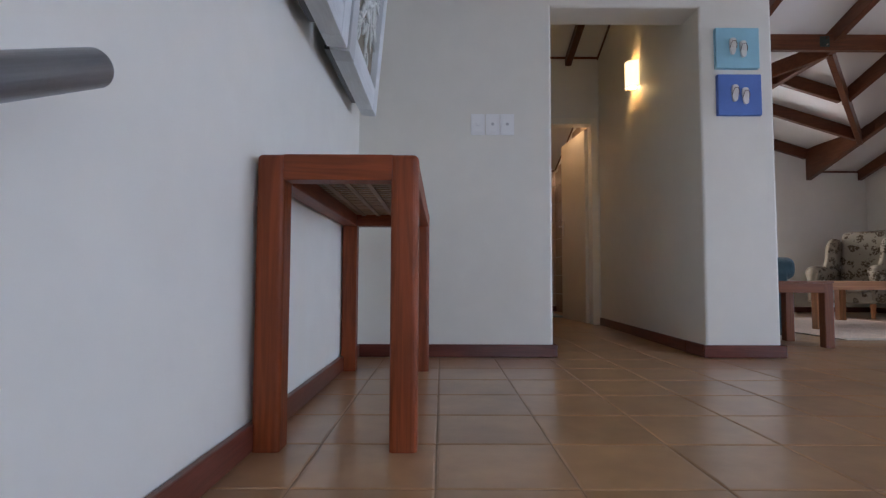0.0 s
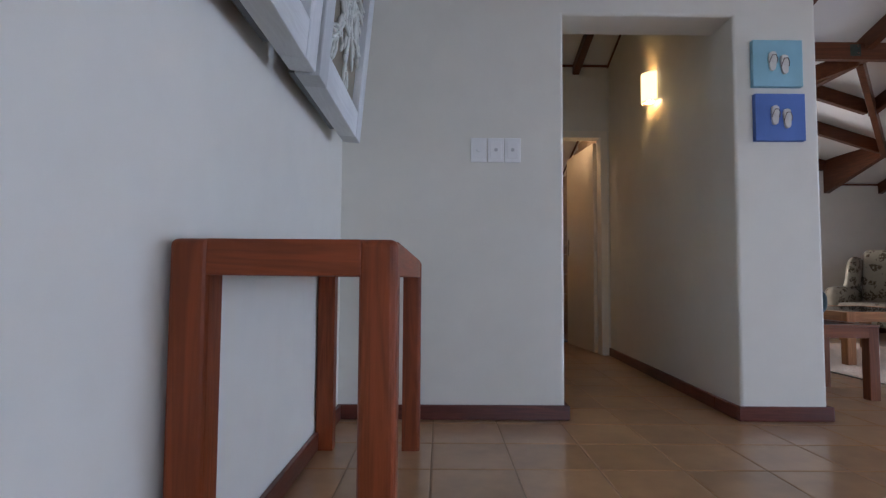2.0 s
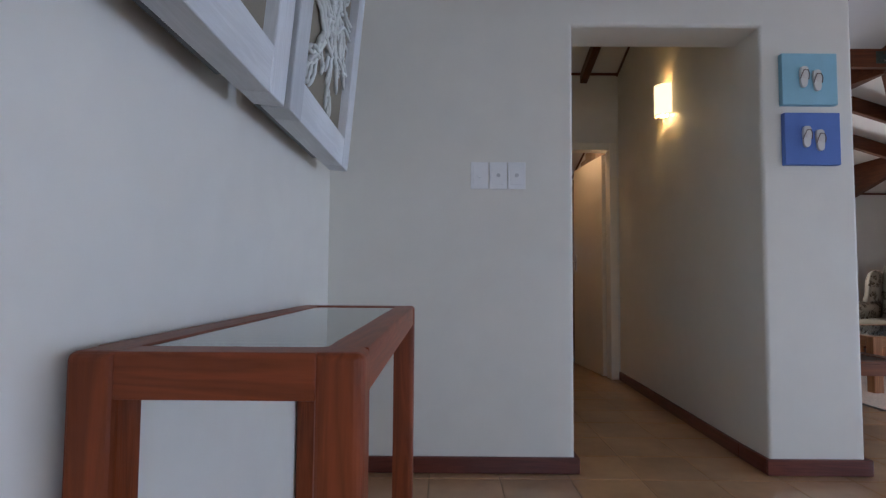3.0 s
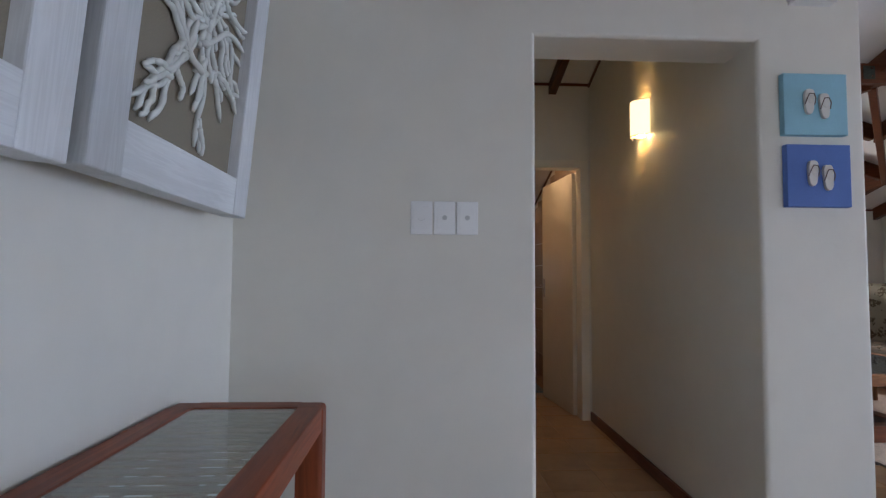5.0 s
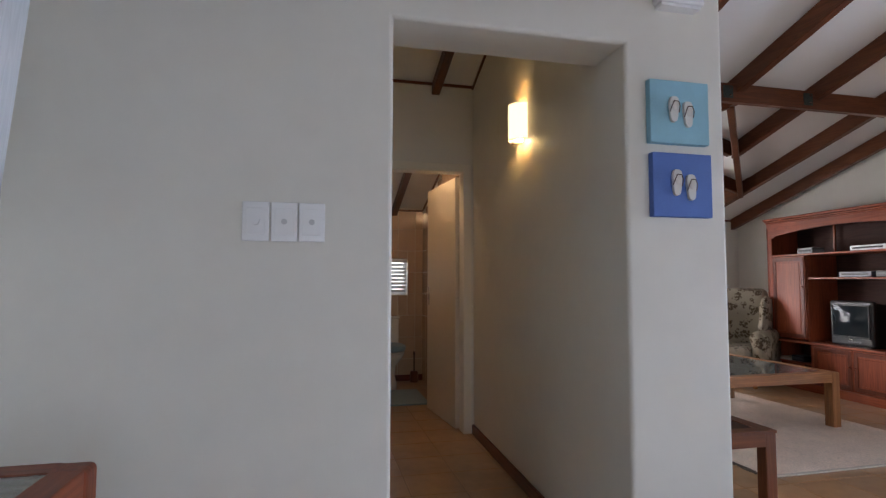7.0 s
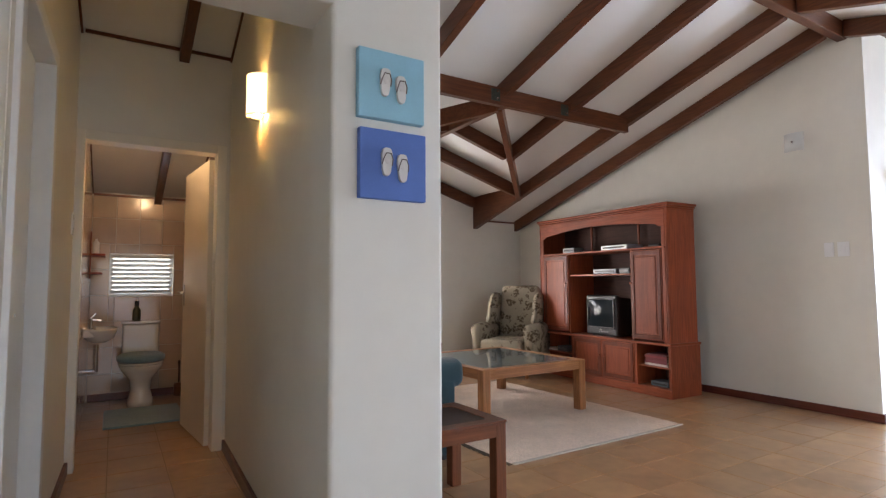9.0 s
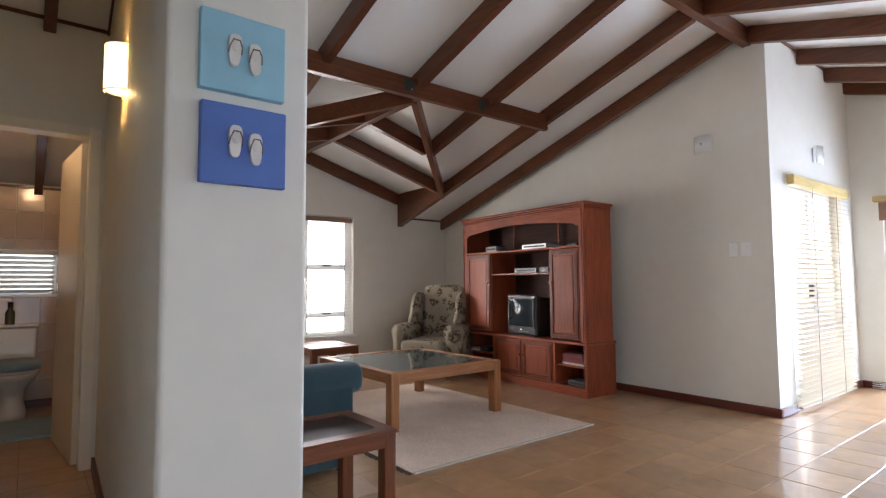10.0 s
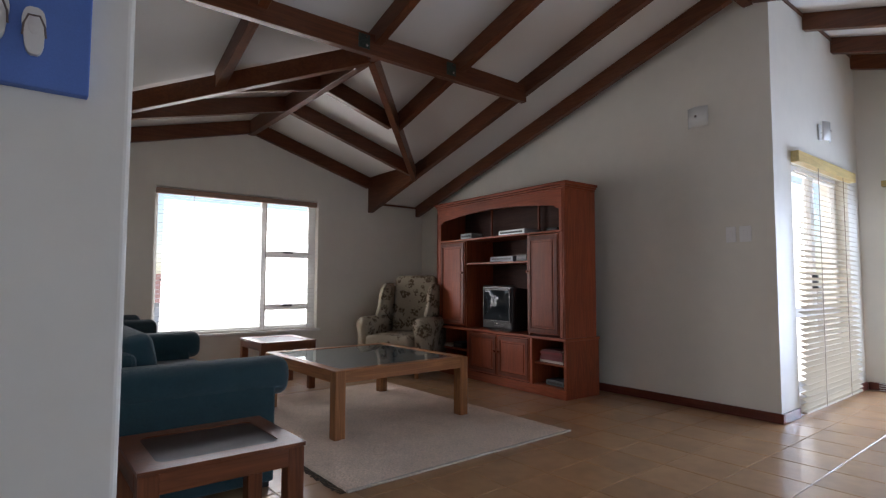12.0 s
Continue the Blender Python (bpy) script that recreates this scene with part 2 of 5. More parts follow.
# ---- the shell ----
RIDGE_Y, RIDGE_Z, PITCH = 3.45, 3.251, 0.3
NORTH, SOUTH, WEST, EAST = 7.62, -0.75, -0.474, 8.05
VALLEY_Z, GX, G0, G1, PITCH_W = 2.29, 3.68, 1.95, 5.2, 0.25
GTOP = VALLEY_Z + PITCH * (G1 - GX)
GY = NORTH - (VALLEY_Z - 2.0) / PITCH
GAPEX = NORTH - (GTOP - 2.0) / PITCH
FOOT_W = GTOP - PITCH_W * (GX - G0)
GYW = NORTH - (FOOT_W - 2.0) / PITCH


def ceil_n(y):
    return 2.0 + PITCH * (NORTH - y)


def ceil_s(y):
    return RIDGE_Z - PITCH * (RIDGE_Y - y)


def ceil(y):
    return ceil_n(y) if y > RIDGE_Y else ceil_s(y)


def gable(x):
    if G0 <= x <= G1:
        return GTOP - (PITCH * (x - GX) if x > GX else PITCH_W * (GX - x))
    return 2.0


UP = 0.03
bm = bmesh.new()
prism(bm, [(SOUTH - 0.22, 0), (NORTH + 0.22, 0), (NORTH + 0.22, ceil_n(NORTH + 0.22) + UP), (RIDGE_Y, RIDGE_Z + UP), (SOUTH - 0.22, ceil_s(SOUTH - 0.22) + UP)], "x", WEST - 0.22, WEST)
SKEW = 0.008
for v in bm.verts:
    v.co.x -= SKEW * (3.163 - v.co.y)
structure("wall_west", bm, PLASTER, "smooth white plastered wall behind the console table")

# the wall with the plain plastered archway, its arrises rounded
bm = bmesh.new()
A0, A1, PX, W0, W1, ARCH = 0.634, 1.498, 1.922, 3.163, 3.38, 2.028
top = ceil_s(W0) + 0.02
prism(bm, [(WEST, 0), (A0, 0), (A0, ARCH), (A1, ARCH), (A1, 0), (PX, 0), (PX, top), (WEST, top)], "y", W0, W1)
bm.edges.ensure_lookup_table()
soft = [e for e in bm.edges if all(abs(v.co.y - W0) < 1e-4 for v in e.verts) and all(A0 - 0.01 < v.co.x < PX + 0.01 for v in e.verts) and not all(v.co.z < 0.01 for v in e.verts) and not all(v.co.z > 3 for v in e.verts)]
bmesh.ops.bevel(bm, geom=soft, offset=0.016, segments=4, profile=0.5, affect="EDGES")
structure("wall_archway", bm, PLASTER, "cream plastered wall with an open passage")

# passage and bathroom
HW, HE = 0.70, 1.585


def passage_east(y):
    return 1.498 + 0.034 * (y - 3.38)



def passage_west(y):
    return 0.637 + 0.026 * (y - 3.38)


def skew_west(ob):
    for v in ob.data.vertices:
        v.co.x += passage_west(v.co.y) - HW


skew_west(wall("wall_passage_west", "x", HW - 0.11, HW, W1, 5.38, lambda y: ceil_n(y) + 0.02, [(3.5, 4.33, 0, 2.03)], "cream plastered passage wall with a white door"))
bm = bmesh.new()
prism(bm, [(W1, 0), (5.38, 0), (5.38, ceil_n(5.38) + 0.02), (W1, ceil(W1) + 0.02)], "x", HE, PX)
for v in bm.verts:
    if v.co.x < PX - 0.1:
        v.co.x = passage_east(v.co.y)
structure("wall_passage_east", bm, PLASTER, "cream plastered passage wall lit by a wall lamp")
D0, D1, DT = 0.722, 1.495, 1.997
wall("wall_bathroom_door", "y", 5.38, 5.48, HW - 0.11, PX, lambda x: ceil_n(5.48) + 0.02, [(D0, D1, 0, DT)], "cream plastered wall over the bathroom door")
BW, BE = 0.705, 1.61
bm = bmesh.new()
prism(bm, [(5.48, 0), (NORTH, 0), (NORTH, ceil_n(NORTH) + 0.02), (5.48, ceil_n(5.48) + 0.02)], "x", BW - 0.13, BW)
structure("wall_bathroom_west", bm, PLASTER, "plastered bathroom wall beside the basin")
bm = bmesh.new()
prism(bm, [(5.48, 0), (NORTH, 0), (NORTH, ceil_n(NORTH) + 0.02), (5.48, ceil_n(5.48) + 0.02)], "x", BE, PX)
structure("wall_bathroom_east", bm, PLASTER, "plastered bathroom wall behind the open door")

# outer walls
NW = (2.77, 4.49, 0.455, 1.93)
BWIN = (0.867, 1.423, 0.985, 1.408)
wall("wall_north", "y", NORTH, NORTH + 0.22, WEST - 0.22, 6.22, gable, [NW, BWIN], "cream plastered gable wall with a wide window")
TVX = 6.0
BY = 3.315
bm = bmesh.new()
prism(bm, [(BY, 0), (NORTH, 0), (NORTH, 2.0), (RIDGE_Y, RIDGE_Z + 0.02), (BY, ceil_s(BY) + 0.02)], "x", TVX, TVX + 0.22)
structure("wall_television", bm, PLASTER, "tall cream plastered wall behind the wall unit")
BD = (6.34, 7.72, 0.02, 1.955)
wall("wall_side_door", "y", BY, BY + 0.22, TVX + 0.22, EAST + 0.22, lambda x: RIDGE_Z + 0.02, [BD], "white plastered wall with a blind-covered glass door")
ED = (1.15, 3.06, 0.05, 1.9)
wall("wall_east", "x", EAST, EAST + 0.22, SOUTH - 0.22, BY, lambda y: ceil_s(y) + UP, [ED], "white plastered wall with a tall glass door")
SD = [(0.3, 2.9, 0.05, 1.85), (4.0, 6.8, 0.05, 1.85)]
wall("wall_south", "y", SOUTH - 0.22, SOUTH, WEST, EAST, lambda x: ceil_s(SOUTH) + 0.02, SD, "white plastered wall with wide glass doors")


def slab(name, plan, height, label, thick=0.04):
    bm = bmesh.new()
    low = [bm.verts.new((x, y, height(x, y))) for x, y in plan]
    high = [bm.verts.new((x, y, height(x, y) + thick)) for x, y in plan]
    made = [bm.faces.new(low), bm.faces.new(high[::-1])]
    for i in range(len(plan)):
        j = (i + 1) % len(plan)
        made.append(bm.faces.new((low[i], low[j], high[j], high[i])))
    bmesh.ops.recalc_face_normals(bm, faces=made)
    return structure(name, bm, CEIL, label, "ceiling")


NE = NORTH + 0.3
slab("ceiling_north", [(WEST - 0.3, RIDGE_Y), (6.22, RIDGE_Y), (6.22, NE), (G1, NE), (G1, GY), (GX, GAPEX), (G0, GYW), (G0, NE), (WEST - 0.3, NE)],
     lambda x, y: ceil_n(y), "white sloping ceiling boards between brown rafters")
slab("ceiling_gable_east", [(GX, NE), (GX, GAPEX), (G1, GY), (G1, NE)], lambda x, y: VALLEY_Z + PITCH * (G1 - x), "white sloping ceiling of the cross gable")
slab("ceiling_gable_west", [(GX, GAPEX), (GX, NE), (G0, NE), (G0, GYW)], lambda x, y: GTOP - PITCH_W * (GX - x), "white sloping ceiling of the cross gable")
slab("ceiling_south", [(WEST - 0.3, SOUTH - 0.4), (EAST + 0.3, SOUTH - 0.4), (EAST + 0.3, RIDGE_Y), (WEST - 0.3, RIDGE_Y)], lambda x, y: ceil_s(y), "white sloping ceiling boards between brown rafters")
slab("ceiling_side", [(6.22, RIDGE_Y), (EAST + 0.3, RIDGE_Y), (EAST + 0.3, 3.7), (6.22, 3.7)], lambda x, y: ceil_n(y), "white sloping ceiling strip over the side door")

# ---- roof timbers ----
frame_roof = thing("roof_frame", pose(0, 0, 0), "exposed dark brown varnished roof timbers", "roof timbers")
RD, RW = 0.145, 0.062
for x in (5.918, G1, 4.43, GX - 0.02, 2.84, 2.12, 1.265):
    bm = bmesh.new()
    y1 = NORTH - 0.002
    if x in (4.43, 2.84, 2.12):
        y1 = NORTH - (gable(x) - 2.0) / PITCH + 0.02
    elif abs(x - GX) < 0.05:
        y1 = GAPEX + 0.05
    y0 = RIDGE_Y + 0.04
    deep = 0.155 if x > 5 else 0.092 if x < 1.5 else RD
    prism(bm, [(y0, ceil_n(y0) - deep), (y1, ceil_n(y1) - min(deep, RD)), (y1, ceil_n(y1) - 0.002), (y0, ceil_n(y0) - 0.002)], "x", x - RW / 2, x + RW / 2)
    for v in bm.verts:
        v.co.x -= (0.115 if x > 5.5 else 0.02 if x > 5 else 0.0) * (y1 - v.co.y) / (y1 - y0)
    bmesh.ops.bevel(bm, geom=bm.edges[:], offset=0.004, segments=1, affect="EDGES")
    part("rafter", bm, wood("beam", BEAM, "y", 0.38, 0.3), frame_roof)
for x in (7.99, 7.42, 6.72, 5.955, 5.2, 4.43, 3.66, 2.89, 2.12, 1.35, 0.58):
    bm = bmesh.new()
    y0, y1 = SOUTH + 0.002, RIDGE_Y - 0.04
    if x in (7.42, 6.72, 7.99):
        y1 = BY - 0.002
    if x < 2:
        y1 = W0 - 0.002
    prism(bm, [(y0, ceil_s(y0) - RD), (y1, ceil_s(y1) - RD), (y1, ceil_s(y1) - 0.002), (y0, ceil_s(y0) - 0.002)], "x", x - RW / 2, x + RW / 2)
    bmesh.ops.bevel(bm, geom=bm.edges[:], offset=0.004, segments=1, affect="EDGES")
    part("rafter", bm, wood("beam", BEAM, "y", 0.38, 0.3), frame_roof)
part("ridge_beam", quick(PX + 0.002, TVX - 0.002, RIDGE_Y - 0.035, RIDGE_Y + 0.035, 3.09, 3.235, bevel=0.004), wood("beam", BEAM, "x", 0.38, 0.3), frame_roof)
PY = 4.96
part("purlin", quick(PX + 0.002, G1 - 0.02, PY, PY + 0.055, 2.572, 2.722, bevel=0.004), wood("beam", BEAM, "x", 0.38, 0.3), frame_roof)
for x in (4.32, 3.545):
    part("joint_plate", quick(x - 0.045, x + 0.045, PY - 0.005, PY - 0.001, 2.60, 2.70, bevel=0.001), material("verdigris_plate", (0.05, 0.065, 0.055), 0.5, 0.6, grain=0.3, scale=60), frame_roof, "greenish steel joint plate")
    for dz in (2.62, 2.68):
        bm = bmesh.new()
        rod(bm, (x + 0.015, PY - 0.014, dz), (x + 0.015, PY - 0.004, dz), 0.009, 6)
        part("bolt", bm, CHROME, frame_roof)
part("gable_ridge", quick(GX - 0.032, GX + 0.032, PY + 0.056, NORTH - 0.002, 2.58, 2.735, bevel=0.004), wood("beam", BEAM, "y", 0.38, 0.3), frame_roof)
for side in (1, -1):
    foot, foot_y, foot_z, pitch = (G1, GY, VALLEY_Z, PITCH) if side > 0 else (G0, GYW, FOOT_W, PITCH_W)
    bm = bmesh.new()
    beam(bm, (GX + side * 0.02, GAPEX - 0.02, GTOP - 0.04), (foot - side * 0.01, foot_y + 0.01, foot_z - 0.04), 0.055, 0.14)
    part("valley_rafter", bm, wood("beam", BEAM, "x", 0.38, 0.3), frame_roof)
    for y in (NORTH - 0.035, 6.62, 5.88):
        reach = min(1.0, (y - GAPEX) / (foot_y - GAPEX))
        x1 = GX + (foot - GX) * reach
        bm = bmesh.new()
        beam(bm, (GX + side * 0.03, y, GTOP - 0.012), (x1 - side * 0.03, y, GTOP - 0.012 - pitch * (abs(x1 - GX) - 0.03)), 0.06, 0.14)
        part("gable_rafter", bm, wood("beam", BEAM, "x", 0.38, 0.3), frame_roof)
    bm = bmesh.new()
    xa, xb = sorted((foot - side * 0.02, foot - side * 0.042))
    prism(bm, [(foot_y - 0.25, ceil_n(foot_y - 0.25) - 0.03), (NORTH - 0.002, foot_z + 0.005), (NORTH - 0.002, ceil_n(NORTH) - RD + 0.002), (foot_y - 0.25, ceil_n(foot_y - 0.25) - RD + 0.002)], "x", xa, xb)
    part("cheek_board", bm, wood("beam", BEAM, "y", 0.38, 0.3), frame_roof)

# thin dark strips where walls meet the ceilings
TRIMW = wood("beam", BEAM, "x", 0.38, 0.3)
TRIMY = wood("beam", BEAM, "y", 0.38, 0.3)
bm = bmesh.new()
box(bm, G1 + 0.035, 5.92, NORTH - 0.014, NORTH - 0.001, 1.965, 1.988)
structure("trim_north", bm, TRIMW, "thin dark brown ceiling trim", "trim")
bm = bmesh.new()
box(bm, TVX, EAST - 0.002, BY - 0.014, BY - 0.001, 3.175, 3.198)
structure("trim_side_door", bm, TRIMW, "thin dark brown ceiling trim", "trim")
bm = bmesh.new()
box(bm, HW + 0.012, HE - 0.012, 5.366, 5.379, 2.65, 2.67)
structure("trim_passage_end", bm, TRIMW, "thin dark brown ceiling trim", "trim")
bm = bmesh.new()
box(bm, BW + 0.012, BE - 0.012, 7.596, 7.609, 1.962, 1.985)
structure("trim_bathroom", bm, TRIMW, "thin dark brown ceiling trim", "trim")
for name, x0, x1, y0, y1 in (("trim_passage_west", HW + 0.001, HW + 0.013, W1 + 0.01, 5.38), ("trim_passage_east", HE - 0.013, HE - 0.001, W1 + 0.01, 5.38),
                             ("trim_bathroom_west", BW + 0.001, BW + 0.013, 5.49, 7.6), ("trim_bathroom_east", BE - 0.013, BE - 0.001, 5.49, 7.6)):
    bm = bmesh.new()
    prism(bm, [(y0, ceil_n(y0) - 0.03), (y1, ceil_n(y1) - 0.03), (y1, ceil_n(y1) - 0.008), (y0, ceil_n(y0) - 0.008)], "x", x0, x1)
    if name == "trim_passage_west":
        for v in bm.verts:
            v.co.x += passage_west(v.co.y) - HW
    if name == "trim_passage_east":
        for v in bm.verts:
            v.co.x += passage_east(v.co.y) - HE
    structure(name, bm, TRIMY, "thin dark brown ceiling trim", "trim")

# ---- skirting ----


def skirting(name, x0, x1, y0, y1, axis):
    bm = bmesh.new()
    box(bm, x0, x1, y0, y1, 0.002, 0.072, bevel=0.004, seg=2)
    if name == "baseboard_passage_east_back":
        for v in bm.verts:
            v.co.x += passage_east(v.co.y) - HE
    if name == "baseboard_passage_west":
        for v in bm.verts:
            v.co.x += passage_west(v.co.y) - HW
    if name == "baseboard_west":
        for v in bm.verts:
            v.co.x -= SKEW * (3.163 - v.co.y)
    structure(name, bm, wood("skirting", SKIRT, axis, 0.35, 0.3), "red-brown varnished wooden skirting", "baseboard")


S = 0.020
skirting("baseboard_west", WEST + 0.001, WEST + S, SOUTH, W0 - S, "y")
skirting("baseboard_archway", WEST + 0.001, A0 + S, W0 - S, W0 - 0.001, "x")
skirting("baseboard_arch_jamb", A0 + 0.001, A0 + S, W0, W1, "y")
skirting("baseboard_pillar", A1 - S, PX + S, W0 - S, W0 - 0.001, "x")
skirting("baseboard_pillar_side", PX + 0.001, PX + S, W0, NORTH - S, "y")
skirting("baseboard_passage_east", A1 - S, A1 - 0.001, W0, W1, "y")
skirting("baseboard_passage_east_back", HE - S, HE - 0.001, W1 + 0.001, 5.36, "y")
skirting("baseboard_passage_west", HW + 0.001, HW + S, 4.41, 5.36, "y")
skirting("baseboard_bathroom", BW + S, BE, NORTH - 0.028, NORTH - 0.013, "x")
skirting("baseboard_north", PX + S, TVX - S, NORTH - S, NORTH - 0.001, "x")
skirting("baseboard_television", TVX - S, TVX - 0.001, BY - S, NORTH, "y")
skirting("baseboard_corner", TVX, BD[0] - 0.03, BY - S, BY - 0.001, "x")
skirting("baseboard_side_door", BD[1] + 0.03, EAST - S, BY - S, BY - 0.001, "x")
skirting("baseboard_east", EAST - S, EAST - 0.001, ED[1] + 0.03, BY - S, "y")

# ---- floor bed and the stair that comes up to it ----
STAIR_X, STAIR_Y, RISE, GO = 0.46, 1.0, 0.175, 0.28
bm = bmesh.new()
box(bm, STAIR_X, EAST + 0.22, SOUTH - 0.22, STAIR_Y, -0.2, -0.0025)
box(bm, WEST - 0.3, EAST + 0.22, STAIR_Y, NORTH + 0.22, -0.2, -0.0025)
floor = structure("floor", bm, GROUT, "tan glazed floor tiles with dark grout", "floor")
stair = tagged(new("staircase"), "tiled stair flight rising to the floor", "stairs", kind="structure")
for k in range(1, 5):
    part("step", quick(WEST - 0.11, STAIR_X, STAIR_Y - GO * k, STAIR_Y - GO * (k - 1), -1.1, -RISE * k, bevel=0.006), TILE, stair)
part("landing", quick(WEST - 0.11, STAIR_X, SOUTH, STAIR_Y - GO * 4, -1.1, -RISE * 5, bevel=0.004), TILE, stair)
for name, x0, x1, y0, y1 in (("wall_stair_west", WEST - 0.3, WEST - 0.09, SOUTH - 0.22, STAIR_Y), ("wall_stair_east", STAIR_X + 0.002, STAIR_X + 0.1, SOUTH - 0.22, STAIR_Y), ("wall_stair_south", WEST - 0.09, STAIR_X, SOUTH - 0.22, SOUTH - 0.002), ("wall_stair_north", WEST - 0.09, STAIR_X, STAIR_Y + 0.002, STAIR_Y + 0.1)):
    bm = bmesh.new()
    box(bm, x0, x1, y0, y1, -1.1, -0.003 if "south" in name or "west" in name else -0.201)
    structure(name, bm, PLASTER, "white plastered stairwell wall")

# ---- openings: doors, windows, blinds ----


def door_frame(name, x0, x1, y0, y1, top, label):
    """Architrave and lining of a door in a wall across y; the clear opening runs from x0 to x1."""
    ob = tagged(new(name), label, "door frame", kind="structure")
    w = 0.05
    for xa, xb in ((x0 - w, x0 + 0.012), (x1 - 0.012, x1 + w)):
        part("jamb", quick(xa, xb, y0 - 0.014, y1 + 0.014, 0.001, top + w - 0.002, bevel=0.004), LIT_CREAM, ob)
    part("head", quick(x0 + 0.012, x1 - 0.012, y0 - 0.014, y1 + 0.014, top - 0.012, top + w, bevel=0.004), LIT_CREAM, ob)
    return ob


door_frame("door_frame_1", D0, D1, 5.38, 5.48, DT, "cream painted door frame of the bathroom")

hung = thing("bathroom_door", pose(1.49, 5.506, 0, 0, 0, 5.6), "cream painted flush bathroom door standing open", "door")
part("door_leaf", quick(-0.038, 0, 0, 0.74, 0.008, 1.97, bevel=0.003), CREAM, hung)
plate = part("handle_plate", quick(-0.046, -0.039, 0.66, 0.695, 0.93, 1.10, bevel=0.003), CHROME, hung, "chrome lever plate")
bm = bmesh.new()
rod(bm, (-0.046, 0.678, 1.04), (-0.085, 0.678, 1.04), 0.008, 12)
rod(bm, (-0.082, 0.685, 1.04), (-0.082, 0.575, 1.035), 0.008, 12)
part("lever", bm, CHROME, plate)
for z in (0.25, 1.0, 1.72):
    bm = bmesh.new()
    rod(bm, (0.004, 0.0, z - 0.05), (0.004, 0.0, z + 0.05), 0.008, 10)
    part("hinge", bm, CHROME, hung)

# white door in the passage
ob = tagged(new("door_2"), "white painted door frame with a white door in the passage", "door", kind="structure")
for ya, yb in ((3.44, 3.51), (4.22, 4.29)):
    part("jamb", quick(HW - 0.10, HW + 0.018, ya, yb, 0.001, 2.02, bevel=0.004), PAINT_W, ob)
part("head", quick(HW - 0.10, HW + 0.018, 3.44, 4.29, 2.022, 2.085, bevel=0.004), PAINT_W, ob)
part("door_leaf", quick(HW - 0.095, HW - 0.055, 3.512, 4.218, 0.006, 2.02, bevel=0.003), PAINT_W, ob)
bm = bmesh.new()
rod(bm, (HW - 0.055, 3.58, 1.0), (HW - 0.01, 3.58, 1.0), 0.008, 12)
rod(bm, (HW - 0.012, 3.575, 1.0), (HW - 0.012, 3.69, 1.0), 0.008, 12)
part("handle", bm, CHROME, ob)
for leaf in ob.children:
    skew_west(leaf)


def pane(parent, x0, x1, y, z0, z1, axis="y"):
    bm = bmesh.new()
    if axis == "y":
        box(bm, x0, x1, y - 0.003, y + 0.003, z0, z1)
    else:
        box(bm, y - 0.003, y + 0.003, x0, x1, z0, z1)
    g = part("pane", bm, GLASS, parent)
    g.visible_shadow = False
    return g


def bar(parent, u0, u1, c, z0, z1, depth=0.05, axis="y", mat=None, name="window_frame"):
    bm = bmesh.new()
    if axis == "y":
        box(bm, u0, u1, c - depth / 2, c + depth / 2, z0, z1, bevel=0.003, seg=1)
    else:
        box(bm, c - depth / 2, c + depth / 2, u0, u1, z0, z1, bevel=0.003, seg=1)
    return part(name, bm, mat or PAINT_W, parent)


# north window: one fixed light and three in a column
win = tagged(new("window_1"), "white framed window with a wide fixed pane", "window", kind="structure")
x0, x1, z0, z1 = NW
yc = NORTH + 0.10
M0, M1 = 3.85, 3.91
for a, b in ((x0, x0 + 0.04), (M0, M1), (x1 - 0.085, x1)):
    bar(win, a, b, yc, z0, z1)
bar(win, x0 + 0.04, M0, yc, z0, z0 + 0.04)
bar(win, x0 + 0.04, M0, yc, z1 - 0.04, z1)
for a, b in ((z0, z0 + 0.045), (0.672, 0.74), (1.262, 1.333), (z1 - 0.045, z1)):
    bar(win, M1, x1 - 0.085, yc, a, b)
pane(win, x0 + 0.04, M0, yc, z0 + 0.04, z1 - 0.04)
for a, b in ((z0 + 0.045, 0.672), (0.74, 1.262), (1.333, z1 - 0.045)):
    pane(win, M1, x1 - 0.085, yc, a, b)
for z in (0.725, 1.32):
    bm = bmesh.new()
    box(bm, 4.10, 4.21, yc - 0.045, yc - 0.026, z - 0.012, z + 0.008, bevel=0.004)
    part("window_catch", bm, BLACK, win, "dark window catch")
bm = bmesh.new()
box(bm, 2.845, 2.88, yc - 0.05, yc - 0.026, 0.995, 1.01, bevel=0.003)
part("window_catch", bm, BLACK, win, "dark window catch")
bm = bmesh.new()
box(bm, x0 - 0.03, x1 + 0.03, NORTH - 0.045, NORTH + 0.075, z0 - 0.028, z0 - 0.001, bevel=0.005)
part("window_sill", bm, PAINT_W, win)


